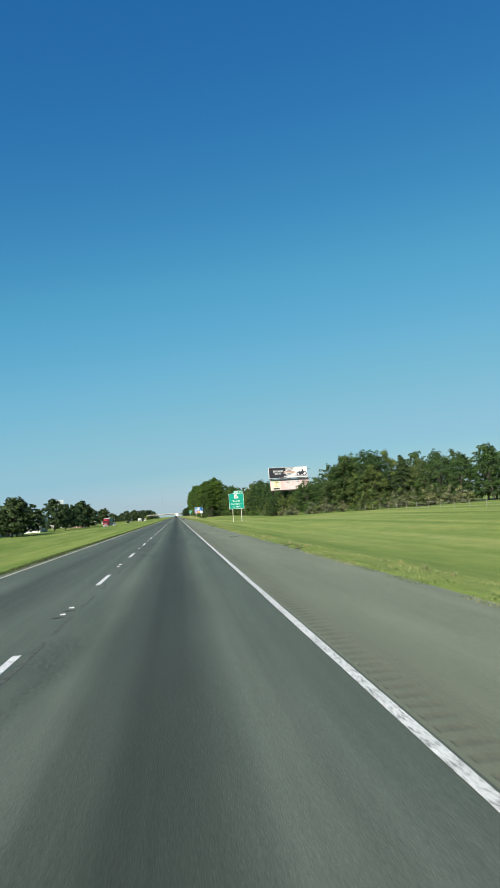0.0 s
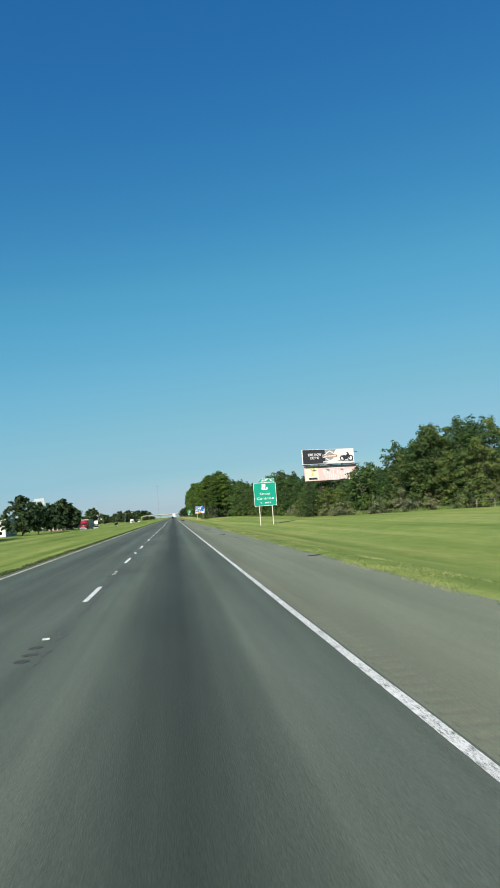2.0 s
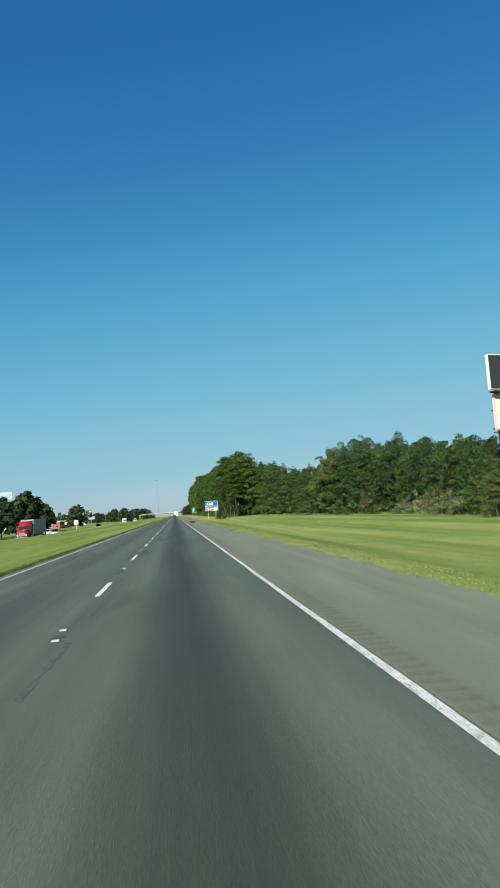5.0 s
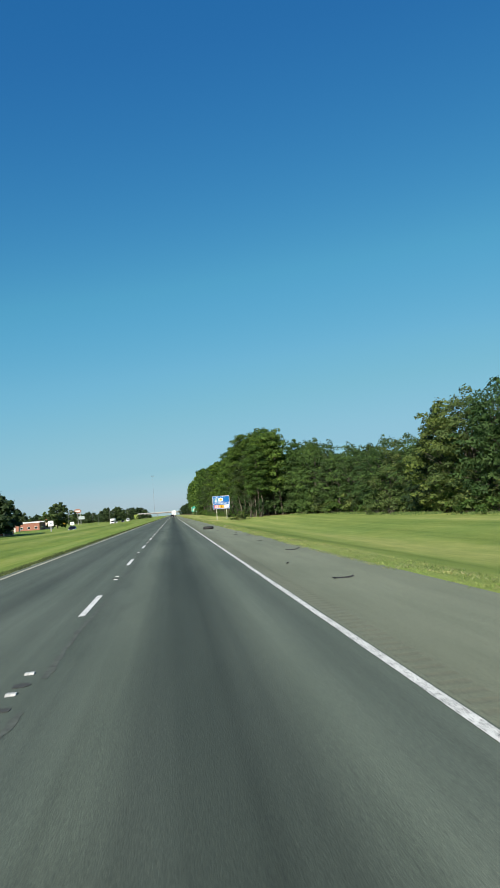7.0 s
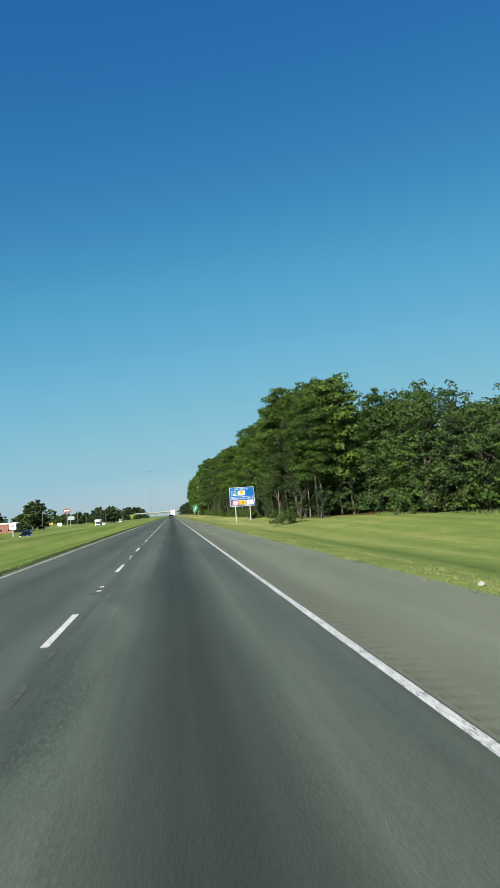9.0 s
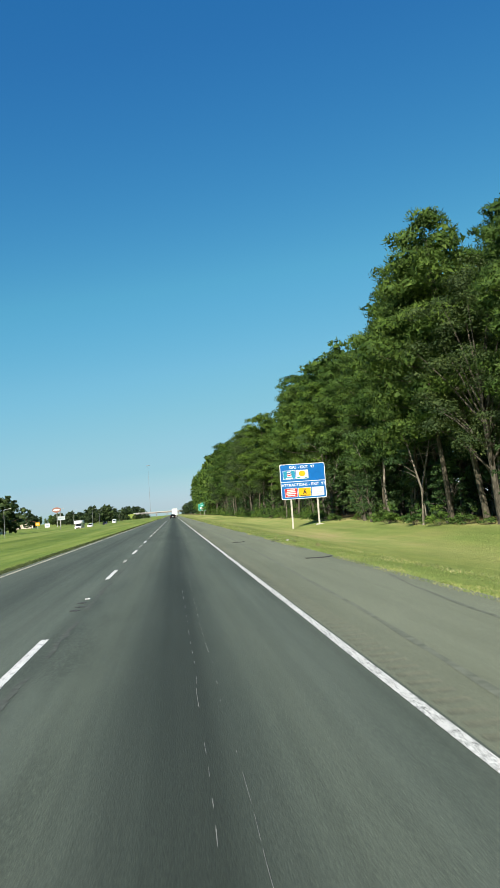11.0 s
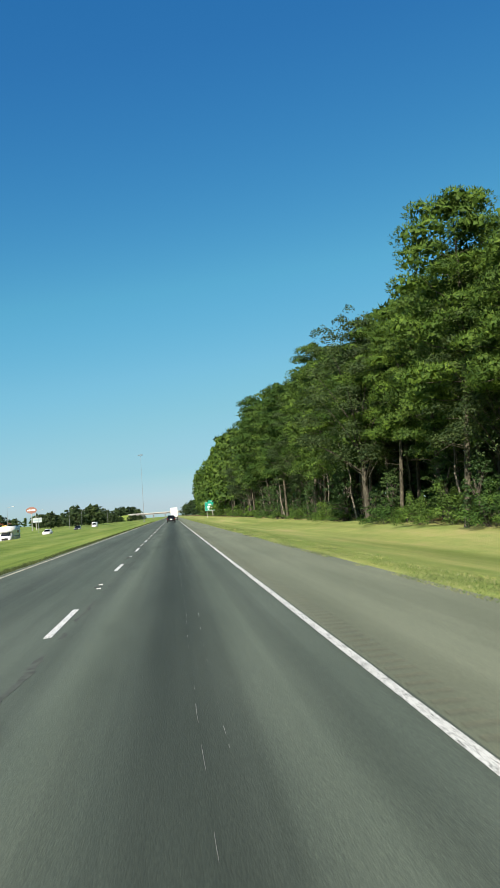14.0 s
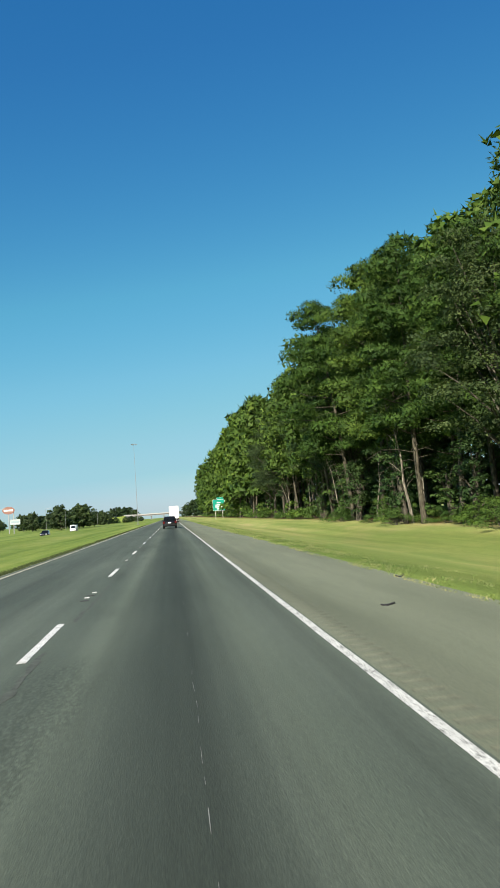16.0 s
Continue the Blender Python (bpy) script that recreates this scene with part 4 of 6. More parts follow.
y = 232.0
while y < 376:
    h = float(np.interp(y, (230, 262, 285, 300, 314, 325, 338, 350, 365, 376), (8.6, 11.3, 13.8, 15.1, 14.3, 11.9, 11.6, 12.4, 14.3, 14.6)))
    pick = rnd.random()
    kinds = PALE if 300 < y < 350 and pick < 0.35 else CEDARS if pick > 0.75 else BROAD
    plant(kinds, mixed_edge(y) + rnd.uniform(2.2, 3.5), y, h / 13 * rnd.uniform(0.85, 1.05), 1.1, g)
    plant(BACK_TREES, mixed_edge(y) + rnd.uniform(8, 11), y + 2.5, h / 14 * rnd.uniform(0.72, 0.88), 1.1, g)
    plant(BACK_TREES, mixed_edge(y) + rnd.uniform(14, 20), y + rnd.uniform(0, 3), h / 14 * rnd.uniform(0.75, 0.95), 1.1, g)
    y += rnd.uniform(4.0, 5.6)
# wood behind the billboard and the fence, drawing back from the road
TALL_TREES = ((44, 182, 16), (42.5, 185, 14.5), (46, 183, 16.5), (48, 178, 16.5), (52, 184, 16.5), (50, 176, 15.5), (55, 180, 16), (62, 176, 14), (79, 152, 13), (94, 134, 13), (52, 190, 15.5), (60, 170, 13), (50, 204, 13), (56, 172, 14), (66, 172, 13), (74, 160, 13), (88, 148, 13), (100, 125, 13), (58, 200, 15), (66, 190, 15), (70, 171, 13.5), (68, 165, 13), (56, 226, 13))
LESSER_TREES = ((41, 188, 12), (54, 166, 12.5), (59, 156, 12.5), (72, 140, 12.5), (86, 128, 12.5), (49, 172, 12), (57, 166, 11), (64, 154, 11), (67, 145, 11.5), (70, 150, 11), (80, 138, 11.5), (77, 131, 10.5), (88, 120, 11), (92, 114, 11.5), (97, 118, 12), (84, 142, 12), (46, 178, 11), (46, 196, 12), (62, 163, 12.5), (69, 152, 12.5), (76, 146, 12), (83, 136, 12.5), (90, 122, 12), (97, 110, 12.5), (104, 100, 12), (50, 216, 12), (49, 240, 11), (55, 250, 12), (112, 92, 12), (118, 80, 12), (48.5, 213, 10.5))
LOW_TREES = ((47, 226, 9), (42, 208, 8.5), (39, 190, 7.5), (40, 198, 8.5), (45.5, 211, 9.5), (41, 213, 6.5), (35, 216, 5.5), (31.5, 218, 5), (38, 205, 6.5), (30, 229, 6.5), (34, 231, 7), (39, 233, 7.5), (44, 222, 8), (28.5, 215, 6.4), (31, 213, 6.6), (34, 212, 6.8), (37, 213, 7), (40, 209, 7.2), (43, 213, 8.2), (46, 207, 9.8), (29, 222, 6.2), (27, 221, 5), (30, 219, 6.4), (33.5, 219.5, 6.8), (36.5, 219, 7), (40, 218, 7.8), (43, 217, 11), (38.5, 226, 8.5), (36.5, 203, 10.4), (38.5, 207, 10), (45, 201, 12.5))
for x0, y0, h in (*[(a, b, c * 0.96) for a, b, c in TALL_TREES], *LESSER_TREES, *LOW_TREES):
    near = (x0 < 64 and y0 < 200) or x0 < 36
    plant((PALE if (x0 * 7 + y0) % 5 == 0 else CEDARS if (x0 * 3 + y0) % 4 == 0 else BROAD) if near else FAR_BROAD, x0, y0, h / 13 * rnd.uniform(0.92, 1.05), 1.12, g)
y = 150.0
while y < 372:
    x = mixed_edge(y) if y > 184 else float(np.interp(y, (150, 184), (60, 39)))
    plant(PALE_SHRUBS if rnd.random() < 0.55 else SHRUBS, x + rnd.uniform(-0.8, 2.2), y, rnd.uniform(0.7, 1.5), 1.2, "shrubs at the field edge")
    plant(PALE_SHRUBS if rnd.random() < 0.4 else SHRUBS, x + rnd.uniform(2, 5), y + 1, rnd.uniform(1.2, 2.2), 1.1, "shrubs at the field edge")
    y += rnd.uniform(4.6, 6.6)

BRUSHES = [shrub(120 + i, 2.2, 1.3, 1000, BRUSH, "dry grey-green brush at the field edge", 0.1) for i in range(3)]
for i in range(40):
    y = rnd.uniform(146, 190)
    plant(BRUSHES if rnd.random() < 0.75 else PALE_SHRUBS, float(np.interp(y, (146, 184, 190), (60, 37, 35))) + rnd.uniform(-1.5, 2.5), y, rnd.uniform(0.9, 1.7), 1.1, "dry brush at the field edge")
for i in range(46):
    y = rnd.uniform(184, 262)
    plant(BRUSHES, mixed_edge(y) + rnd.uniform(-2.6, 0.6), y, rnd.uniform(0.6, 1.25), 1.1, "dry brush at the field edge")

# taller trees that close the wood behind the billboard and before the pines
for kinds, x0, y0, h in ((BROAD, 44.5, 187, 14.6), (CEDARS, 47.5, 191, 15), (BROAD, 50.5, 196, 15.8), (BROAD, 44, 199, 14.2), (BROAD, 54, 193, 15.4), (BROAD, 29, 372, 15.4), (BROAD, 27.5, 366, 14.8), (PINES, 26.5, 377, 16.5)):
    plant(kinds, x0, y0, h / (22.0 if kinds is PINES else 13.0), 1.0, g)
plant(PINES, 17.8, 452.5, 21.3 / 22.0, 1.25, "roadside pine wood")
plant(PINES, 15.3, 485.0, 20.3 / 22.0, 1.15, "roadside pine wood", "tall pine standing above its neighbours")

# oaks and far trees beyond the opposite carriageway
g = "oaks beyond the opposite carriageway"
for x, y, h, wd in ((-56, 240, 12.5, 1.15), (-58, 256, 13.2, 1.2), (-60, 275, 12.5, 1.1), (-59, 340, 14.5, 1.0), (-58, 366, 12.5, 0.95), (-57, 392, 12.8, 1.0), (-60, 446, 15.8, 1.15), (-60, 459, 15, 1.1), (-62, 478, 14, 1.0), (-65.5, 625, 13.8, 1.2), (-90, 420, 12, 1.0), (-85, 330, 12, 1.0), (-95, 260, 12, 1.0)):
    plant(FAR_OAKS, x, y, h / 13, wd, g)
g = "far trees on the skyline"
for i in range(74):
    y = 640 + i * 13 + rnd.uniform(-6, 6)
    x = -120 - rnd.uniform(0, 60) + 35 * math.sin(i * 0.45)
    plant(FAR_OAKS if i % 3 else FAR_PINES, x, y, (rnd.uniform(0.75, 1.0) if i % 3 else rnd.uniform(0.5, 0.62)), 1.2, g)
for x, y, h in ((-62, 905, 12), (-66, 925, 14), (-58, 950, 15), (-72, 970, 13), (-60, 985, 15), (-64, 1005, 13), (-72, 1362, 17), (-65, 1366, 18), (-58, 1360, 18), (-51, 1370, 17), (-45, 1364, 14), (-53, 1312, 7), (-47, 1316, 7.5), (-41, 1313, 6.5), (-36, 1318, 5.5), (-80, 1300, 15), (-88, 1310, 14), (-70, 1312, 8), (-64, 1310, 7), (-50, 1030, 9), (-58, 1036, 11), (-68, 1030, 10), (-78, 1036, 11), (-90, 1030, 11), (-100, 1036, 11), (-80, 1010, 12), (-88, 960, 12), (18, 1120, 15), (24, 1090, 17), (30, 1110, 18), (21, 1150, 14), (28, 1180, 16), (40, 1060, 14), (14, 1240, 13)):
    plant(FAR_OAKS, x, y, h / 13, 1.1, g)
for i in range(30):
    plant(FAR_OAKS, -110 - rnd.uniform(0, 130), 420 + i * 9.0, rnd.uniform(0.6, 0.85), 1.25, g)
for i in range(52):
    plant(FAR_OAKS, -150 - rnd.uniform(0, 35), 330 + i * 11.0 + rnd.uniform(-3, 3), rnd.uniform(0.72, 0.98), 1.25, g)
for proto in PINES + MID_PINES + FAR_PINES + BROAD + PALE + EDGE_OAKS + CEDARS + YOUNG + FAR_OAKS + BACK_TREES + SHRUBS + PALE_SHRUBS + SAPLINGS + BRUSHES:
    if proto not in SPARE:
        for ob in (*proto.children_recursive, proto):
            bpy.data.objects.remove(ob)

# ---- road signs ----
SIGN_GREEN = plain("green_sign_sheeting", (0.0, 0.27, 0.19), 0.4, 0, 0.12, 1.5, bump=0.02)
SIGN_BLUE = plain("blue_sign_sheeting", (0.004, 0.13, 0.42), 0.4, 0, 0.12, 1.5, bump=0.02)
SIGN_WHITE = plain("white_sign_sheeting", (0.78, 0.79, 0.77), 0.4, 0, 0.08, 2.0, bump=0.02)
SIGN_RED = plain("red_sign_sheeting", (0.5, 0.03, 0.03), 0.45, 0, 0.1)
SIGN_YELLOW = plain("yellow_sign_sheeting", (0.75, 0.4, 0.01), 0.45, 0, 0.1)
SIGN_TEAL = plain("teal_sign_sheeting", (0.01, 0.25, 0.4), 0.45, 0, 0.1)
INK = plain("black_ink", (0.02, 0.02, 0.022), 0.5, 0, 0.1)
INK_BLUE = plain("dark_blue_ink", (0.02, 0.05, 0.2), 0.5, 0, 0.1)
ALU = plain("bare_aluminium", (0.5, 0.5, 0.5), 0.45, 0.7, 0.15)


POST_STEEL = plain("dull_post_steel", (0.5, 0.49, 0.42), 0.6, 0.15, 0.2, 2.0)


def sign_panel(owner, name, x0, z0, w, h, face, label, y=0.0, e=0.06):
    """A sheet with a white border on a metal backing: three thin layers."""
    back = part(name, rounded_panel(w, h, z0, y + 0.012, y + 0.045, 0.14, x0), ALU, owner, label)
    part("border", rounded_panel(w, h, z0, y, y + 0.012, 0.14, x0), SIGN_WHITE, back)
    part("sheeting", rounded_panel(w - 2 * e, h - 2 * e, z0 + e, y - 0.005, y, 0.11, x0 + e), face, back)
    return back


def wing_post(owner, x, z0, z1, y=0.11):
    """A steel H-section post."""
    post = part("post", boxes((x - 0.075, x + 0.075, y - 0.062, y - 0.05, z0, z1), (x - 0.075, x + 0.075, y + 0.05, y + 0.062, z0, z1), (x - 0.006, x + 0.006, y - 0.05, y + 0.05, z0, z1)), POST_STEEL, owner, "galvanised steel post")
    return post


def stringers(owner, x0, x1, levels, y=0.047):
    for z in levels:
        part("stringer", boxes((x0 + 0.1, x1 - 0.1, y, y + 0.004, z - 0.04, z + 0.04)), ALU, owner)


def exit_sign():
    x0, y0, w, h, bottom = 12.52, 186.0, 4.0, 4.1, 2.32
    t = thing("exit_sign", "green motorway exit sign on two steel posts", "road sign", (x0, y0, 0), 3)
    p = sign_panel(t, "sign_panel", 0, bottom, w, h, SIGN_GREEN, "green panel with white border")
    tab = sign_panel(t, "exit_tab", w - 2.75, bottom + h + 0.03, 2.55, 0.66, SIGN_GREEN, "small green exit number tab", 0.0, 0.03)
    lettering("lettering", "EXIT  97", 0.5, SIGN_WHITE, tab, w - 1.48, bottom + h + 0.19, -0.012, stretch=1.05)
    shield = prism([(x * 1.1 + 1.48, z * 1.05 + bottom + 2.8) for x, z in ((0.0, 0.0), (0.78, 0.0), (0.86, 0.12), (1.0, 0.05), (0.98, 0.42), (0.62, 0.5), (0.6, 1.0), (0.0, 1.0), (0.03, 0.55), (-0.04, 0.3))], 1, -0.011, -0.006)
    part("route_shield", shield, SIGN_WHITE, p, "white state-shaped route shield")
    lettering("lettering", "93", 0.6, INK, p, 1.97, bottom + 2.93, -0.016)
    lettering("lettering", "Scott", 0.6, SIGN_WHITE, p, 2.0, bottom + 1.93, -0.012, stretch=1.25, bold=0.002, spread=1.25)
    lettering("lettering", "Cankton", 0.6, SIGN_WHITE, p, 2.0, bottom + 1.12, -0.012, stretch=1.25, bold=0.002, spread=1.22)
    lettering("lettering", "\u00bd  MILE", 0.4, SIGN_WHITE, p, 2.0, bottom + 0.4, -0.012, stretch=1.2, spread=1.2)
    for x in (0.85, 3.15):
        wing_post(t, x, ground_z(x0 + x, y0) - 0.3, bottom + h - 0.1)
    stringers(t, 0, w, (bottom + 0.5, bottom + 1.8, bottom + 3.1))


exit_sign()


def service_sign():
    x0, y0, w, h, bottom = 9.45, 423.4, 4.85, 3.66, 2.25
    t = thing("service_sign", "blue motorway services sign on two steel posts", "road sign", (x0, y0, 0), 4)
    p = sign_panel(t, "sign_panel", 0, bottom, w, h, SIGN_BLUE, "blue panel with white border")
    part("divider", boxes((0.06, w - 0.06, -0.011, -0.005, bottom + 1.78, bottom + 1.84)), SIGN_WHITE, p)
    lettering("lettering", "GAS - EXIT  97", 0.4, SIGN_WHITE, p, w / 2 - 0.05, bottom + 3.18, -0.012, stretch=1.0)
    lettering("lettering", "ATTRACTIONS - EXIT  97", 0.4, SIGN_WHITE, p, w / 2, bottom + 1.34, -0.012, stretch=0.98)

    def plaque(x, z, pw, ph, face, label):
        q = part("logo_plaque", rounded_panel(pw, ph, z, -0.02, -0.006, 0.06, x), SIGN_WHITE, p, label)
        part("plaque_face", rounded_panel(pw - 0.06, ph - 0.06, z + 0.03, -0.024, -0.02, 0.05, x + 0.03), face, q)
        return q

    q = plaque(0.3, bottom + 2.08, 1.32, 0.92, SIGN_TEAL, "teal logo plaque with red and blue chevrons")
    part("emblem", boxes((0.72, 1.2, -0.029, -0.025, bottom + 2.34, bottom + 2.9)), SIGN_WHITE, q)
    for k, col in enumerate((SIGN_RED, INK_BLUE)):
        z = bottom + 2.42 + k * 0.2
        part("chevron", prism([(0.72, z + 0.1), (0.96, z), (1.2, z + 0.1), (1.2, z + 0.22), (0.96, z + 0.12), (0.72, z + 0.22)], 1, -0.033, -0.029), col, q)
    part("text_bar", boxes((0.62, 1.3, -0.029, -0.025, bottom + 2.14, bottom + 2.26)), SIGN_WHITE, q)
    q = plaque(1.7, bottom + 2.08, 1.32, 0.92, SIGN_WHITE, "white logo plaque with a yellow shell shape")
    fan = [(2.36 + 0.36 * math.cos(a) * (1 + 0.06 * math.cos(9 * a)), bottom + 2.62 + 0.3 * math.sin(a)) for a in np.linspace(0, 2 * math.pi, 28, endpoint=False)]
    part("emblem", prism(fan, 1, -0.029, -0.025), SIGN_YELLOW, q)
    part("text_bar", boxes((1.8, 2.15, -0.029, -0.025, bottom + 2.14, bottom + 2.26), (2.6, 2.92, -0.029, -0.025, bottom + 2.14, bottom + 2.26)), SIGN_GREEN, q)
    q = plaque(0.36, bottom + 0.22, 1.36, 0.92, SIGN_RED, "red logo plaque with four white text bars")
    part("text_bar", boxes(*[(0.52 + d, 1.56 - d, -0.029, -0.025, bottom + 0.34 + 0.19 * k, bottom + 0.44 + 0.19 * k) for k, d in enumerate((0.12, 0.0, 0.05, 0.1))]), SIGN_WHITE, q)
    q = plaque(1.82, bottom + 0.22, 1.36, 0.92, SIGN_YELLOW, "yellow logo plaque with a dark tent shape")
    part("emblem", prism([(2.28, bottom + 0.5), (2.42, bottom + 0.5), (2.5, bottom + 0.66), (2.58, bottom + 0.5), (2.72, bottom + 0.5), (2.54, bottom + 0.82), (2.66, bottom + 1.05), (2.5, bottom + 0.9), (2.34, bottom + 1.05), (2.46, bottom + 0.82)], 1, -0.029, -0.025), INK, q)
    part("text_bar", boxes((2.0, 3.0, -0.029, -0.025, bottom + 0.3, bottom + 0.37)), INK, q)
    q = plaque(3.28, bottom + 0.22, 1.3, 0.92, SIGN_WHITE, "white logo plaque with grey text bars")
    part("text_bar", boxes(*[(3.45 + d, 4.4 - d, -0.029, -0.025, bottom + 0.36 + 0.2 * k, bottom + 0.43 + 0.2 * k) for k, d in enumerate((0.2, 0.05, 0.12, 0.0))]), plain("grey_ink", (0.35, 0.4, 0.42), 0.5), q)
    for x in (1.0, 3.85):
        wing_post(t, x, ground_z(x0 + x, y0) - 0.3, bottom + h - 0.2)
    stringers(t, 0, w, (bottom + 0.5, bottom + 1.8, bottom + 3.1))
    part("post_footing", boxes((3.5, 4.5, -0.1, 0.35, ground_z(x0 + 4, y0) - 0.3, ground_z(x0 + 4, y0) + 0.05), bevel=0.02), plain("pale_concrete", (0.5, 0.48, 0.43), 0.85), t, "pale concrete post footing")


service_sign()


def far_exit_sign():
    x0, y0, w, h, bottom = 12.2, 745.0, 4.1, 3.7, 2.5
    t = thing("exit_sign", "green exit direction sign standing before dark trees", "road sign", (x0, y0, 0), 3)
    p = sign_panel(t, "sign_panel", 0, bottom, w, h, SIGN_GREEN, "green panel with white border")
    sign_panel(t, "exit_tab", 1.4, bottom + h + 0.03, 2.4, 0.7, SIGN_GREEN, "small green exit number tab", 0.0, 0.03)
    part("text_bar", boxes(*[(0.8 + d, w - 0.8 - d, -0.011, -0.006, bottom + z, bottom + z + 0.34) for d, z in ((0.6, 2.5), (0.1, 1.7), (0.0, 1.05), (0.5, 0.4))]), SIGN_WHITE, p)
    for x in (0.8, 3.2):
        wing_post(t, x, ground_z(x0 + x, y0) - 0.3, bottom + h)
    stringers(t, 0, w, (bottom + 0.5, bottom + 3.0))


far_exit_sign()

# ---- billboard ----
def billboard():
    BB_DARK = plain("dark_printed_vinyl", (0.035, 0.035, 0.04), 0.5, 0, 0.2)
    BB_WHITE = plain("pale_printed_vinyl", (0.7, 0.7, 0.68), 0.5, 0, 0.12)
    BB_GREY = plain("grey_printed_vinyl", (0.3, 0.3, 0.3), 0.5, 0, 0.2)
    BB_PINK = plain("pink_printed_vinyl", (0.74, 0.53, 0.5), 0.5, 0, 0.1)
    BB_CREAM = plain("cream_printed_vinyl", (0.76, 0.72, 0.56), 0.5, 0, 0.08)
    BB_ORANGE = plain("orange_printed_vinyl", (0.45, 0.16, 0.03), 0.5, 0, 0.1)
    STEEL = plain("rusted_dark_steel", (0.07, 0.055, 0.045), 0.7, 0.3, 0.4)
    x0, y0 = 28.9, 223.8
    gz = ground_z(x0 + 7, y0)
    t = thing("billboard", "double-decked roadside billboard on a steel frame", "billboard", (x0, y0, 0), 17)
    W, H = 14.63, 4.27
    up = part("upper_panel", boxes((0, W, 0, 0.35, 10.55, 10.55 + H), bevel=0.02), BB_WHITE, t, "black and white motorcycle poster panel")
    part("poster_field", boxes((0.1, 6.3, -0.008, -0.001, 10.65, 10.45 + H)), BB_DARK, up)
    part("poster_field", prism([(6.3, 10.65), (6.6, 10.65), (9.6, 14.72), (6.3, 14.72)], 1, -0.008, -0.001), BB_GREY, up)
    lettering("lettering", "EXIT NOW", 0.98, BB_WHITE, up, 3.4, 12.95, -0.014, stretch=0.72, bold=0.035)
    lettering("lettering", "EXIT 97", 0.98, BB_WHITE, up, 3.4, 12.0, -0.014, stretch=0.72, bold=0.035)
    shield = [(7.7 + dx, 12.75 + dz) for dx, dz in ((-2.1, 0.45), (-1.3, 0.6), (-0.8, 1.2), (0, 1.65), (0.8, 1.2), (1.3, 0.6), (2.1, 0.45), (2.1, -0.45), (1.3, -0.55), (0.8, -1.1), (0, -1.5), (-0.8, -1.1), (-1.3, -0.55), (-2.1, -0.45))]
    em = part("emblem", prism(shield, 1, -0.014, -0.009), BB_WHITE, up, "pale shield-shaped emblem with an orange bar")
    part("emblem_field", prism([(7.7 + (x - 7.7) * 0.8, 12.75 + (z - 12.75) * 0.78) for x, z in shield], 1, -0.0165, -0.0145), BB_GREY, em)
    part("emblem_bar", boxes((5.75, 9.65, -0.0205, -0.017, 12.42, 13.1)), BB_ORANGE, em)
    part("text_bar", boxes((6.0, 9.4, -0.024, -0.021, 12.6, 12.92)), BB_WHITE, em)
    part("text_bar", boxes((5.6, 7.6, -0.014, -0.009, 10.95, 11.25)), BB_WHITE, up)
    # the pictured motorcycle: two wheels, body and bars as flat shapes
    bike = bmesh.new()
    for cx, r in ((11.3, 0.82), (13.5, 0.9)):
        ring = [(cx + r * math.cos(a), 12.0 + r * math.sin(a)) for a in np.linspace(0, 2 * math.pi, 20, endpoint=False)]
        hole = [(cx + 0.62 * r * math.cos(a), 12.0 + 0.62 * r * math.sin(a)) for a in np.linspace(0, 2 * math.pi, 20, endpoint=False)]
        vo, vi = [bike.verts.new((x, -0.012, z)) for x, z in ring], [bike.verts.new((x, -0.012, z)) for x, z in hole]
        for i in range(20):
            bike.faces.new((vo[i], vo[(i + 1) % 20], vi[(i + 1) % 20], vi[i]))
    shape = bike.faces.new([bike.verts.new((x, -0.013, z)) for x, z in ((10.7, 12.7), (11.6, 12.9), (12.2, 12.75), (12.7, 13.2), (12.4, 13.75), (12.9, 13.7), (13.15, 13.2), (13.5, 12.1), (13.2, 12.0), (12.7, 12.5), (12.5, 11.6), (11.5, 11.6), (11.3, 12.2))])
    bmesh.ops.recalc_face_normals(bike, faces=bike.faces)
    part("pictured_motorcycle", bike, BB_DARK, up, "printed dark motorcycle")
    part("pictured_shadow", prism([(9.6, 11.2), (14.3, 10.95), (14.4, 11.3), (10.6, 11.55)], 1, -0.012, -0.007), BB_GREY, up)
    low = part("lower_panel", boxes((0.9, 0.9 + W, 0.05, 0.4, 7.0, 10.05), bevel=0.02), BB_PINK, t, "pink and cream printed poster panel")
    part("poster_field", boxes((1.0, 4.6, 0.042, 0.049, 7.1, 9.95)), BB_CREAM, low)
    part("emblem", prism([(2.5, 7.95), (2.85, 7.95), (3.0, 8.3), (3.15, 7.95), (3.5, 7.95), (3.15, 8.7), (3.7, 9.7), (3.3, 9.7), (3.0, 9.1), (2.7, 9.7), (2.3, 9.7), (2.85, 8.7)], 1, 0.036, 0.041), plain("pale_yellow_vinyl", (0.7, 0.6, 0.22), 0.5), low)
    part("text_bar", boxes((1.9, 4.2, 0.036, 0.041, 7.25, 7.65)), BB_DARK, low)
    part("text_bar", boxes((7.0, 12.0, 0.042, 0.049, 9.35, 9.75)), BB_WHITE, low)
    lettering("lettering", "EXIT NOW", 1.35, BB_WHITE, low, 9.9, 8.2, 0.04, stretch=1.12, bold=0.04)
    lettering("lettering", "THEN LEFT", 1.35, BB_WHITE, low, 10.2, 7.2, 0.04, stretch=1.08, bold=0.04)
    def refit(owner, f):
        for ob in (owner, *owner.children_recursive):
            for v in ob.data.vertices:
                v.co = f(v.co)

    refit(up, lambda p: Vector((p.x * 0.955, p.y, 11.4 + (p.z - 10.55) * 0.81)))
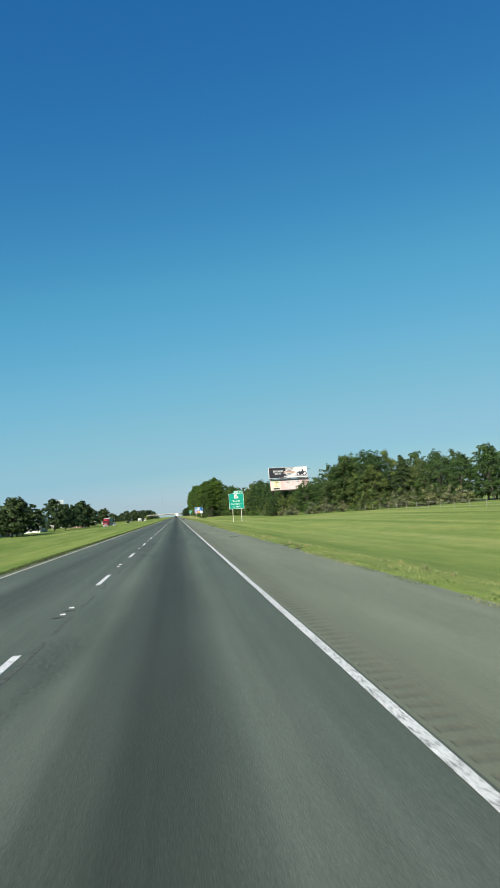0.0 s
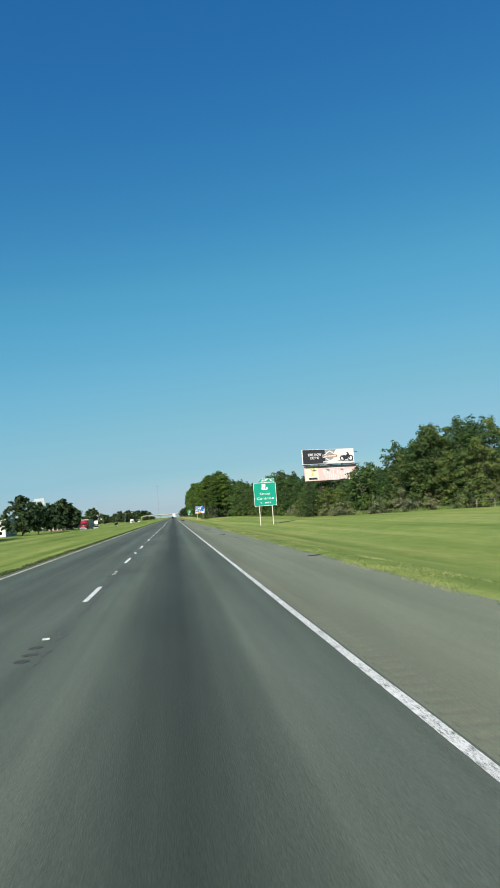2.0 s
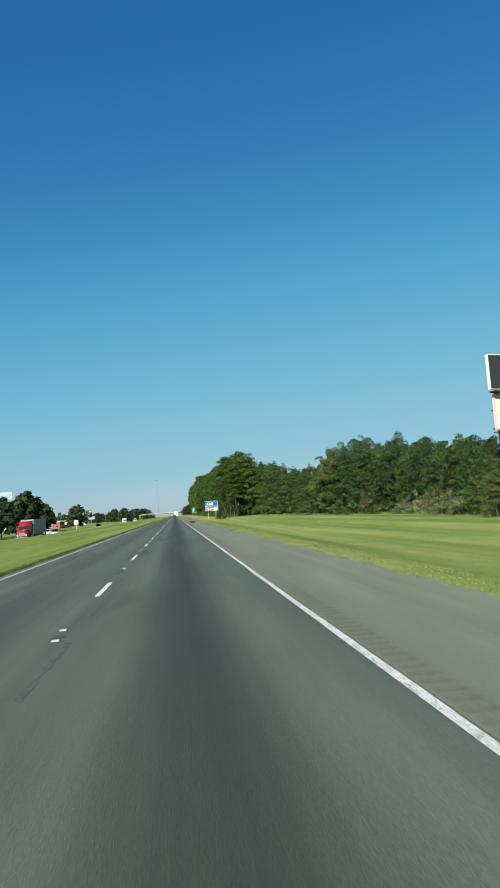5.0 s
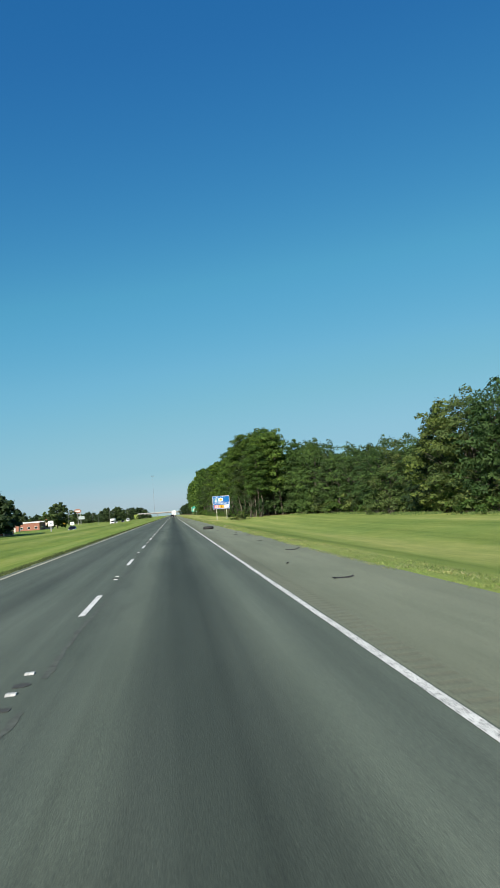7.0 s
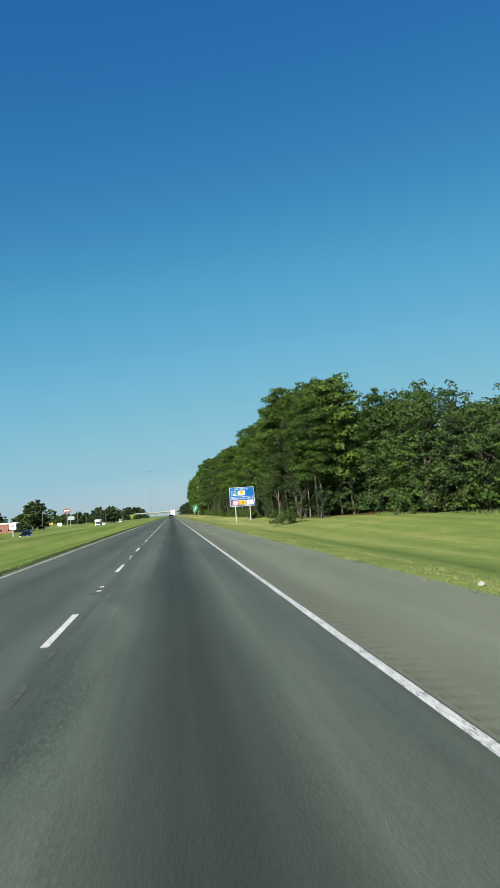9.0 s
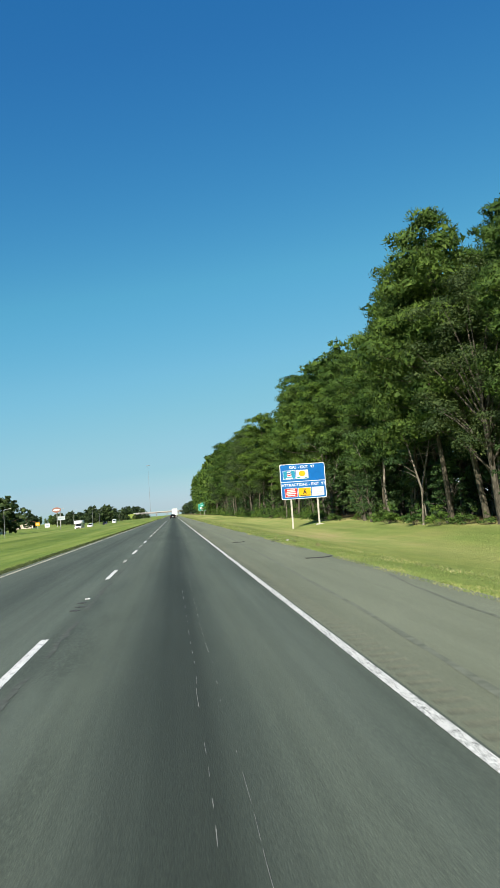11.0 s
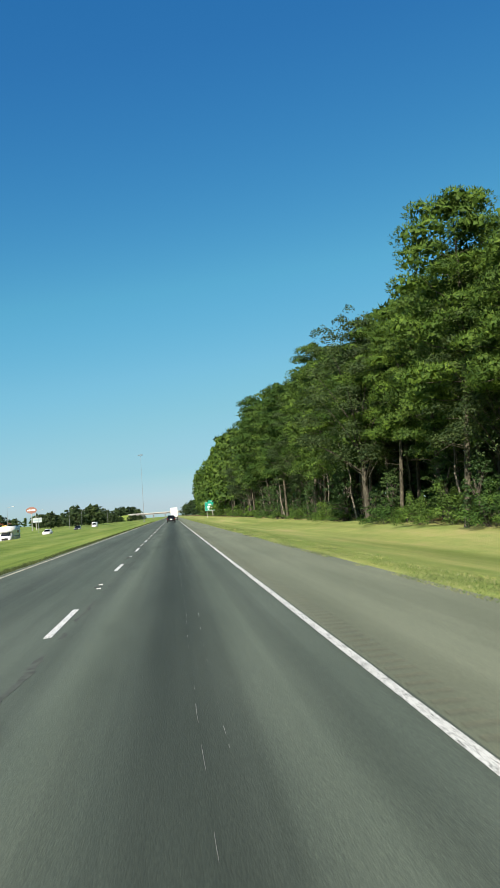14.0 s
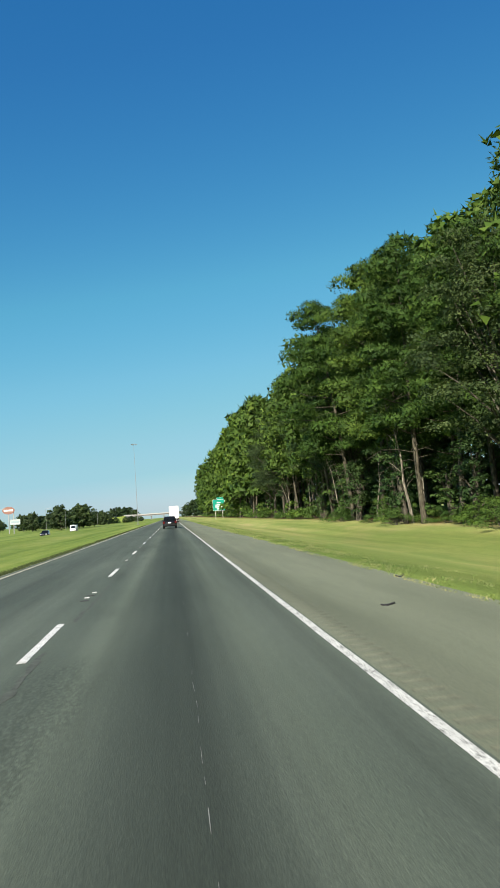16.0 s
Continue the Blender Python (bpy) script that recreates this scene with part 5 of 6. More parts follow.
    refit(low, lambda p: Vector(((p.x - 0.5) * 0.955, p.y, 7.5 + (p.z - 7.0) * 1.15)))
    for z in (11.12, 7.2):
        part("catwalk", boxes((-0.2, W + 0.4, -0.75, 0.0, z, z + 0.06), (-0.2, W + 0.4, -0.75, -0.71, z + 0.06, z + 0.12)), STEEL, t, "dark steel service catwalk")
    for x in (1.6, 5.2, 9.0, 12.8):
        lamp = part("floodlight_arm", rod(bmesh.new(), (x, -0.4, 11.2), (x, -1.3, 11.1), 0.03), STEEL, t)
        part("floodlight", boxes((x - 0.35, x + 0.35, -1.5, -1.25, 11.02, 11.18), bevel=0.03), GALV, lamp)
    for x in (1.2, 4.4, 7.6, 10.8, 14.0):
        part("post", boxes((x - 0.15, x + 0.15, 0.42, 0.72, gz - 0.5, 14.5)), STEEL, t, "steel column")
    for z in (7.6, 9.4, 11.2, 14.0):
        part("stringer", boxes((0.2, W + 0.6, 0.401, 0.419, z - 0.08, z + 0.08)), STEEL, t)


billboard()

# ---- field fence ----
def fence():
    x, ys = 44.0, [62.0 + 6.1 * i for i in range(21)]
    t = thing("field_fence", "wire field fence on pale wooden posts", "fence")
    for y in ys:
        part("post", rod(bmesh.new(), (x, y, ground_z(x, y) - 0.4), (x + rnd.uniform(-0.04, 0.04), y, ground_z(x, y) + 1.35), 0.055, 0.05, 8), WOOD_POST, t)
    for h in (0.3, 0.65, 1.0, 1.28):
        line = Wood()
        line.limb([(x - 0.07, y, ground_z(x, y) + h) for y in ys], [0.008] * len(ys), 4)
        new("wire", arrays_mesh("wire", [tuple(p) for p in line.v], line.f, GALV, True)).parent = t


fence()

# ---- things lying on the shoulder ----
def tyre_tread(x, y, turn, length, width=0.22, curl=0.12, label="torn black strip of tyre tread on the shoulder"):
    """A curled strip of shed tread with ragged edges and ribs."""
    r = random.Random(int(x * 100 + y))
    bm, rows = bmesh.new(), []
    n = 14
    for i in range(n + 1):
        k = i / n
        z = 0.012 + curl * (2 * k - 1) ** 2 * (0.6 + 0.4 * math.sin(5 * k + x)) * (1 if k > 0.4 else 0.55)
        cx = (k - 0.5) * length
        wob = 0.06 * math.sin(4 * k + y)
        w0, w1 = width * 0.5 * r.uniform(0.7, 1.1), width * 0.5 * r.uniform(0.7, 1.1)
        rows.append([bm.verts.new((cx, wob - w0, z)), bm.verts.new((cx, wob - w0 * 0.3, z + 0.012)), bm.verts.new((cx, wob + w1 * 0.3, z + 0.012)), bm.verts.new((cx, wob + w1, z)),
                     bm.verts.new((cx, wob + w1, z - 0.012)), bm.verts.new((cx, wob - w0, z - 0.012))])
    for p, q in zip(rows, rows[1:]):
        for i in range(6):
            j = (i + 1) % 6
            bm.faces.new((p[i], p[j], q[j], q[i]))
    bm.faces.new(rows[0]), bm.faces.new(rows[-1])
    bmesh.ops.recalc_face_normals(bm, faces=bm.faces)
    ob = new("tyre_tread", mesh_of("tyre_tread", bm, RUBBER))
    ob.matrix_world = pose(x, y, -0.03 * max(0, (x - 0.86) / 2.2), 0, 0, turn)
    tagged(ob, label, "debris", "shed tyre pieces")


TREADS_BY_FIELD = ((2.04, 44.1, 18, 1.1, 0.16, 0.1), (0.6, 55.8, 5, 0.5, 0.1, 0.03), (2.8, 86.3, 0, 0.9, 0.2, 0.05), (1.78, 116, 8, 0.9, 0.12, 0.04), (2.08, 107.2, -20, 0.3, 0.12, 0.05), (1.62, 137.5, -42, 1.8, 0.07, 0.02), (3.05, 269.7, 5, 0.3, 0.14, 0.04), (2.36, 274.5, 0, 0.45, 0.12, 0.04), (3.1, 29.3, 10, 0.5, 0.2, 0.06), (3.1, 26.2, -15, 0.6, 0.16, 0.06), (3.0, 139.4, 8, 0.34, 0.16, 0.06), (2.9, 220, -4, 1.3, 0.2, 0.1), (2.75, 219.2, -12, 0.7, 0.25, 0.06), (1.49, 239, 14, 0.9, 0.14, 0.06), (2.3, 250.1, 3, 1.1, 0.22, 0.1), (1.1, 243.9, 30, 0.2, 0.14, 0.05), (2.19, 259.1, 0, 0.5, 0.12, 0.03))
TREADS_BY_WOOD = ((2, 270.3, -8, 0.55, 0.2, 0.05), (2.57, 268.1, 0, 0.5, 0.16, 0.04), (1.56, 282.4, 0, 0.55, 0.14, 0.03), (1.3, 385.9, 2, 1.2, 0.2, 0.05), (2.9, 353, -15, 0.5, 0.18, 0.06), (1.19, 345.2, 10, 0.16, 0.1, 0.03), (1.14, 344.1, 0, 0.2, 0.1, 0.03), (2.9, 384.5, 0, 0.7, 0.16, 0.05), (2.48, 372.3, 6, 1.6, 0.12, 0.03), (2.83, 424, 0, 1, 0.2, 0.05), (1.81, 451.6, 12, 0.8, 0.14, 0.06), (2.95, 445.3, 0, 0.5, 0.14, 0.05), (2.95, 442.6, -10, 1, 0.14, 0.05), (2.95, 489.9, -25, 1.1, 0.14, 0.12), (2.95, 522.7, -30, 0.4, 0.12, 0.08), (1.47, 518.8, 0, 0.5, 0.1, 0.02))
for x, y, turn, ln, w, c in (*TREADS_BY_FIELD, *TREADS_BY_WOOD):
    tyre_tread(x, y, turn, ln * 0.5, min(w * 0.7, ln * 0.25), c * 0.7)


def tyre_carcass(x, y, turn):
    """A burst tyre lying curled on the shoulder: thick ring broken open."""
    bm, rings = bmesh.new(), []
    for i in range(19):
        a = radians(-150 + 300 * i / 18)
        c = Vector((0.42 * math.cos(a), 0.36 * math.sin(a), 0.14))
        out = Vector((math.cos(a), math.sin(a), 0))
        rings.append([bm.verts.new(c + out * 0.1 * math.cos(b) + Vector((0, 0, 0.14 * math.sin(b)))) for b in np.linspace(0, 2 * math.pi, 8, endpoint=False)])
    for p, q in zip(rings, rings[1:]):
        for i in range(8):
            j = (i + 1) % 8
            bm.faces.new((p[i], p[j], q[j], q[i]))
    bm.faces.new(rings[0]), bm.faces.new(rings[-1])
    bmesh.ops.recalc_face_normals(bm, faces=bm.faces)
    ob = new("burst_tyre", mesh_of("burst_tyre", bm, RUBBER, True))
    ob.matrix_world = pose(x, y, -0.015, 0, 0, turn)
    tagged(ob, "burst black tyre lying on the asphalt shoulder", "debris", "shed tyre pieces")


tyre_carcass(1.22, 290.6, 5)
PAPER = plain("crumpled_paper", (0.42, 0.41, 0.36), 0.8)


def litter(x, y, s, turn):
    r = random.Random(int(x * 31 + y * 17))
    bm = bmesh.new()
    bmesh.ops.create_icosphere(bm, subdivisions=1, radius=s)
    for v in bm.verts:
        v.co = Vector((v.co.x * r.uniform(0.7, 1.3), v.co.y * r.uniform(0.6, 1.2), max(-0.3 * s, v.co.z * r.uniform(0.3, 0.7))))
    ob = new("litter", mesh_of("litter", bm, PAPER))
    ob.matrix_world = pose(x, y, ground_z(x, y) + 0.3 * s, 0, 0, turn)
    tagged(ob, "crumpled white paper litter in the grass", "litter", "roadside litter")


for x, y, s in ((17, 190, 0.16), (19, 262, 0.12), (3.45, 45.6, 0.07), (3.5, 300, 0.1), (3.4, 139.6, 0.07), (3.6, 385, 0.1), (4.9, 418, 0.08), (4.1, 427.7, 0.05), (4.85, 423.5, 0.06)):
    litter(x, y, s, s * 900)

# ---- vehicles ----
GLASS_DARK, _nt, _b = node_mat("dark_car_glass", 0.06, 0.6)
_b.inputs["Base Color"].default_value = (0.012, 0.015, 0.017, 1)
BLACK_PAINT, _nt, _b = node_mat("black_car_paint", 0.25, 0.5)
_b.inputs["Base Color"].default_value = (0.012, 0.012, 0.014, 1)
_b.inputs["Coat Weight"].default_value = 0.8
WHITE_PAINT = plain("white_vehicle_paint", (0.78, 0.78, 0.76), 0.4, 0, 0.08, 1.0, 0.5, 0.0)
RED_PAINT = plain("red_truck_paint", (0.3, 0.015, 0.025), 0.35, 0, 0.1, 1.0, 0.5, 0.0)
SILVER_PAINT = plain("silver_car_paint", (0.5, 0.52, 0.52), 0.35, 0.5, 0.1, 1.0, 0.5, 0.0)
CHROME = plain("chrome", (0.7, 0.7, 0.7), 0.2, 1.0, 0.1)
GREY_BOX = plain("grey_green_trailer_side", (0.28, 0.34, 0.32), 0.5, 0, 0.15)
TAIL_RED = plain("red_lamp_lens", (0.12, 0.006, 0.006), 0.25, 0, 0.1, bump=0.0)
LENS = plain("clear_lamp_lens", (0.7, 0.72, 0.74), 0.15, bump=0.0)
UNDER = plain("underbody_black", (0.02, 0.02, 0.02), 0.8)


def wheel(owner, x, y, r, w):
    bm = bmesh.new()
    bmesh.ops.create_cone(bm, cap_ends=True, segments=22, radius1=r, radius2=r, depth=w, matrix=Matrix.Translation((x, y, r)) @ pose(0, 0, 0, 0, 90))
    bmesh.ops.bevel(bm, geom=[e for e in bm.edges if e.calc_face_angle(0) > 1.2], offset=r * 0.12, segments=2, affect="EDGES")
    whl = part("wheel", bm, RUBBER, owner, "black rubber tyre")
    bm = bmesh.new()
    bmesh.ops.create_cone(bm, cap_ends=True, segments=16, radius1=r * 0.6, radius2=r * 0.5, depth=w + 0.02, matrix=Matrix.Translation((x, y, r)) @ pose(0, 0, 0, 0, 90))
    part("rim", bm, CHROME, whl)


def suv(at, turn, paint, name="suv", label="black suv with dark windows on the asphalt lane", category="car"):
    """An estate-bodied car, its rear at y = 0 and its nose at y = 4.8."""
    t = thing(name, label, category, at, turn)
    side = [(0.05, 0.45), (0.0, 0.62), (0.05, 1.02), (4.55, 1.0), (4.75, 0.8), (4.78, 0.45), (4.6, 0.3), (0.2, 0.3)]
    part("body", prism(side, 0, -0.95, 0.95, 0.05), paint, t, "", True)
    cab = bmesh.new()
    low, high = [(-0.9, 0.08), (0.9, 0.08), (0.88, 3.35), (-0.88, 3.35)], [(-0.7, 0.42), (0.7, 0.42), (0.68, 2.45), (-0.68, 2.45)]
    a = [cab.verts.new((x, y, 1.0)) for x, y in low]
    b = [cab.verts.new((x, y, 1.66)) for x, y in high]
    for i in range(4):
        cab.faces.new((a[i], a[(i + 1) % 4], b[(i + 1) % 4], b[i]))
    cab.faces.new(b), cab.faces.new(a)
    bmesh.ops.recalc_face_normals(cab, faces=cab.faces)
    bmesh.ops.bevel(cab, geom=cab.edges[:], offset=0.05, segments=2, affect="EDGES")
    part("cabin", cab, paint, t, "", True)
    def pane(name, corners):
        """Glass just proud of the cabin, which leans in by 0.3 m per metre at the sides."""
        bm = bmesh.new()
        bm.faces.new([bm.verts.new(p) for p in corners])
        bmesh.ops.solidify(bm, geom=bm.faces[:], thickness=0.012)
        part(name, bm, GLASS_DARK, t)

    pane("rear_window", [(x, 0.06 + 0.515 * (z - 1.0), z) for x, z in ((-0.76, 1.08), (0.76, 1.08), (0.64, 1.54), (-0.64, 1.54))])
    pane("windscreen", [(x, 3.37 - 1.364 * (z - 1.0), z) for x, z in ((-0.8, 1.04), (0.8, 1.04), (0.66, 1.58), (-0.66, 1.58))])
    for s in (-1, 1):
        for y0, y1, y2, y3 in ((0.5, 1.75, 1.75, 0.72), (1.85, 3.0, 2.42, 1.85)):
            pane("side_window", [(s * (0.915 - 0.3 * (z - 1.0)), y, z) for y, z in ((y0, 1.07), (y1, 1.07), (y2, 1.53), (y3, 1.53))])
        part("tail_light", boxes((s * 0.8 - 0.12, s * 0.8 + 0.12, -0.03, 0.1, 0.72, 1.0), bevel=0.02), TAIL_RED, t, "red tail light")
        part("headlight", boxes((s * 0.7 - 0.18, s * 0.7 + 0.18, 4.66, 4.8, 0.66, 0.82), bevel=0.03), LENS, t)
        part("mirror", boxes((s * 1.04 - 0.09, s * 1.04 + 0.09, 2.8, 2.95, 1.02, 1.18), bevel=0.03), paint, t)
        for y in (0.95, 3.85):
            wheel(t, s * 0.82, y, 0.36, 0.24)
    part("rear_bumper", boxes((-0.93, 0.93, -0.08, 0.12, 0.4, 0.6), bevel=0.04), paint, t)
    part("number_plate", boxes((-0.2, 0.2, -0.1, -0.085, 0.72, 0.88)), WHITE_PAINT, t, "white plate with a plain dark bar")
    part("roof_rail", boxes((-0.66, -0.62, 0.7, 2.3, 1.67, 1.7), (0.62, 0.66, 0.7, 2.3, 1.67, 1.7)), CHROME, t)
    return t


def box_trailer(owner, y0, length, paint, top=4.1, w=1.27):
    part("trailer_box", boxes((-w, w, y0, y0 + length, 1.15, top), bevel=0.03), paint, owner, "tall box trailer body")
    part("door_seam", boxes((-0.02, 0.02, y0 - 0.012, y0 - 0.002, 1.2, top - 0.06), (-w + 0.05, -w + 0.1, y0 - 0.012, y0 - 0.002, 1.2, top - 0.06), (w - 0.1, w - 0.05, y0 - 0.012, y0 - 0.002, 1.2, top - 0.06)), GALV, owner)
    part("lock_bar", boxes((-0.42, -0.38, y0 - 0.05, y0 - 0.014, 1.2, top - 0.1), (0.38, 0.42, y0 - 0.05, y0 - 0.014, 1.2, top - 0.1)), CHROME, owner)
    part("rear_bumper", boxes((-1.15, 1.15, y0 - 0.06, y0 + 0.1, 0.5, 0.64), (-0.7, -0.6, y0 - 0.04, y0 + 0.08, 0.64, 1.15), (0.6, 0.7, y0 - 0.04, y0 + 0.08, 0.64, 1.15)), GALV, owner)
    part("under_frame", boxes((-0.5, 0.5, y0 + 0.1, y0 + length - 0.1, 0.85, 1.15)), UNDER, owner)
    for s in (-1, 1):
        part("tail_light", boxes((s * 1.05 - 0.12, s * 1.05 + 0.12, y0 - 0.05, y0 - 0.005, 1.0, 1.12)), TAIL_RED, owner, "red tail light")
        part("mud_flap", boxes((s * 0.95 - 0.3, s * 0.95 + 0.3, y0 + 0.25, y0 + 0.27, 0.3, 1.0)), UNDER, owner)
        for y in (1.0, 2.3):
            wheel(owner, s * 0.95, y0 + y, 0.5, 0.5)


def semi(at, turn, paint, trailer, name, label):
    """A lorry with a bonnet; trailer's rear at y = 0, nose at y = 20."""
    t = thing(name, label, "truck", at, turn)
    box_trailer(t, 0.0, 13.2, trailer)
    part("sleeper_cab", prism([(13.9, 0.9), (16.4, 0.9), (16.4, 2.1), (16.1, 2.9), (15.2, 3.75), (13.9, 3.8)], 0, -1.15, 1.15, 0.06), paint, t, "", True)
    part("bonnet", prism([(16.35, 0.85), (18.6, 0.85), (18.7, 1.5), (18.4, 1.8), (16.35, 2.05)], 0, -0.95, 0.95, 0.08), paint, t, "", True)
    part("windscreen", prism([(-1.0, 2.1), (1.0, 2.1), (0.92, 2.85), (-0.92, 2.85)], 1, 16.3, 16.36), GLASS_DARK, t)
    part("grille", boxes((-0.6, 0.6, 18.68, 18.76, 0.95, 1.65), bevel=0.02), CHROME, t)
    part("front_bumper", boxes((-1.2, 1.2, 18.55, 18.85, 0.4, 0.82), bevel=0.05), CHROME, t)
    for s in (-1, 1):
        part("headlight", boxes((s * 0.82 - 0.16, s * 0.82 + 0.16, 18.62, 18.74, 1.0, 1.25), bevel=0.03), LENS, t)
        part("exhaust_stack", rod(bmesh.new(), (s * 1.2, 13.75, 0.9), (s * 1.2, 13.75, 3.95), 0.08), CHROME, t)
        part("side_window", boxes((s * 1.15 - 0.01, s * 1.15 + 0.01, 15.2, 16.1, 2.1, 2.8)), GLASS_DARK, t)
        part("fuel_tank", rod(bmesh.new(), (s * 0.95, 14.6, 0.75), (s * 0.95, 16.2, 0.75), 0.3), CHROME, t)
        wheel(t, s * 1.0, 17.6, 0.5, 0.3)
        for y in (12.4, 13.5):
            wheel(t, s * 0.95, y, 0.5, 0.5)
    return t


suv((-2.08, 604.0, 0), 0, BLACK_PAINT)


def lead_truck():
    t = thing("box_truck", "tall white box truck on the asphalt lane", "truck", (-1.1, 690, 0), 0)
    box_trailer(t, 0.0, 8.0, WHITE_PAINT, 4.25, 1.22)
    part("cab", prism([(8.2, 0.7), (10.3, 0.7), (10.4, 1.7), (9.9, 2.7), (8.2, 2.75)], 0, -1.1, 1.1, 0.06), WHITE_PAINT, t, "", True)
    part("chassis", boxes((-0.45, 0.45, 7.9, 8.4, 0.7, 1.1)), UNDER, t)
    for s in (-1, 1):
        wheel(t, s * 0.98, 9.3, 0.48, 0.3)


lead_truck()
FZ = -1.28
semi((-31.2, 318.0, FZ), 180, RED_PAINT, GREY_BOX, "semi_truck", "red bonneted semi truck with a grey-green trailer")
suv((-31.2, 340.0, FZ), 180, SILVER_PAINT, "car", "silver car following the truck on the opposite carriageway")
suv((-35.0, 350.0, FZ), 180, WHITE_PAINT, "car", "white car on the opposite carriageway")
suv((-31.2, 437.0, FZ), 180, BLACK_PAINT, "car", "dark car on the opposite carriageway")
suv((-34.8, 700.0, FZ), 180, BLACK_PAINT, "car", "dark car on the opposite carriageway")
suv((-34.8, 640.0, FZ), 180, WHITE_PAINT, "car", "white car on the opposite carriageway")


def motorhome(at, turn):
    t = thing("motorhome", "white motorhome with an over-cab bunk", "motorhome", at, turn)
    part("body", prism([(0, 0.55), (5.2, 0.55), (5.2, 2.0), (6.6, 2.0), (6.7, 2.4), (6.4, 3.05), (0, 3.1)], 0, -1.15, 1.15, 0.06), WHITE_PAINT, t, "", True)
    part("cab", prism([(5.1, 0.5), (7.4, 0.5), (7.4, 1.1), (6.6, 1.35), (6.1, 2.02), (5.1, 2.02)], 0, -0.98, 0.98, 0.05), WHITE_PAINT, t, "", True)
    part("windscreen", prism([(-0.85, 0.0), (0.85, 0.0), (0.75, 0.75), (-0.75, 0.75)], 1, -0.01, 0.02), GLASS_DARK, t).matrix_basis = pose(0, 6.62, 1.36, 36)
    part("grille", boxes((-0.55, 0.55, 7.38, 7.43, 0.62, 1.0)), UNDER, t)
    part("stripe", boxes((-1.16, -1.15, 0.1, 5.1, 1.2, 1.4), (1.15, 1.16, 0.1, 5.1, 1.2, 1.4)), GREY_BOX, t)
    for s in (-1, 1):
        part("headlight", boxes((s * 0.75 - 0.14, s * 0.75 + 0.14, 7.38, 7.44, 0.7, 0.95)), LENS, t)
        part("side_window", boxes((s * 1.155 - 0.008, s * 1.155 + 0.008, 1.2, 2.6, 1.7, 2.35)), GLASS_DARK, t)
        for y in (1.6, 6.3):
            wheel(t, s * 0.88, y, 0.38, 0.26)


motorhome((-31.4, 582.0, FZ), 180)


def van(at, turn):
    t = thing("delivery_van", "white delivery van on the opposite carriageway", "van", at, turn)
    part("body", prism([(0, 0.4), (5.4, 0.4), (5.5, 0.95), (4.9, 1.3), (4.3, 2.4), (0.05, 2.5)], 0, -0.98, 0.98, 0.06), WHITE_PAINT, t, "", True)
    part("windscreen", prism([(-0.8, 0.0), (0.8, 0.0), (0.7, 0.95), (-0.7, 0.95)], 1, -0.01, 0.02), GLASS_DARK, t).matrix_basis = pose(0, 4.9, 1.36, 28)
    for s in (-1, 1):
        part("headlight", boxes((s * 0.75 - 0.14, s * 0.75 + 0.14, 5.42, 5.52, 0.7, 0.92)), LENS, t)
        for y in (1.0, 4.5):
            wheel(t, s * 0.84, y, 0.36, 0.24)


van((-34.8, 755.0, FZ), 180)

# ---- overpass, mast, buildings and signs far off ----
# stained concrete, its colour darkened to carry the shade below the bridge parapet
CONCRETE = plain("shade_dark_weathered_concrete", (0.24, 0.235, 0.22), 0.85, 0, 0.3, 0.5)
PALE_CONCRETE = plain("pale_parapet_concrete", (0.42, 0.41, 0.38), 0.85, 0, 0.2, 0.6)


def overpass():
    y0, y1, zb, zt = 1330.0, 1342.0, 4.6, 6.0
    t = thing("overpass", "pale concrete road bridge crossing the motorway", "bridge")
    part("deck", boxes((-54, 40, y0, y1, zt - 0.25, zt), bevel=0.03), CONCRETE, t)
    for k in range(5):
        y = y0 + 1.0 + k * 2.5
        part("girder", boxes((-54, 40, y - 0.25, y + 0.25, zb, zt - 0.25)), CONCRETE, t)
    for y in (y0, y1 - 0.3):
        par = part("parapet", boxes((-56, 42, y, y + 0.3, zt, zt + 0.85), bevel=0.03), PALE_CONCRETE, t, "pale concrete parapet")
        part("rail", boxes((-56, 42, y + 0.1, y + 0.2, zt + 1.05, zt + 1.12)), GALV, par)
    for x in (-43.0, -25.0, -10.5, 5.5, 24.0):
        gz = ground_z(x, y0)
        part("pier_cap", boxes((x - 0.6, x + 0.6, y0 + 0.3, y1 - 0.3, zb - 0.8, zb), bevel=0.04), CONCRETE, t)
        for k in range(3):
            y = y0 + 1.6 + k * 4.4
            part("pier_column", rod(bmesh.new(), (x, y, gz - 0.5), (x, y, zb - 0.8), 0.5, None, 16), CONCRETE, t)
    # earth ramps
    for s, x0, x1 in ((-1, -54, -170), (1, 40, 120)):
        bm = bmesh.new()
        top = [(x0, y0 - 1, zt), (x0, y1 + 1, zt), (x1, y1 + 1, 0.0), (x1, y0 - 1, 0.0)]
        base = [(x0 + (-s) * 6.0, y0 - 16, -1.7), (x0 + (-s) * 6.0, y1 + 14, -1.7), (x1, y1 + 10, -1.7), (x1, y0 - 30, -1.7)]
        a, b = [bm.verts.new(p) for p in base], [bm.verts.new(p) for p in top]
        for i in range(4):
            bm.faces.new((a[i], a[(i + 1) % 4], b[(i + 1) % 4], b[i]))
        bm.faces.new(b)
        bmesh.ops.recalc_face_normals(bm, faces=bm.faces)
        tagged(new("embankment", mesh_of("embankment", bm, GRASS)), "grassy embankment carrying the bridge road", "embankment", kind="structure")


overpass()


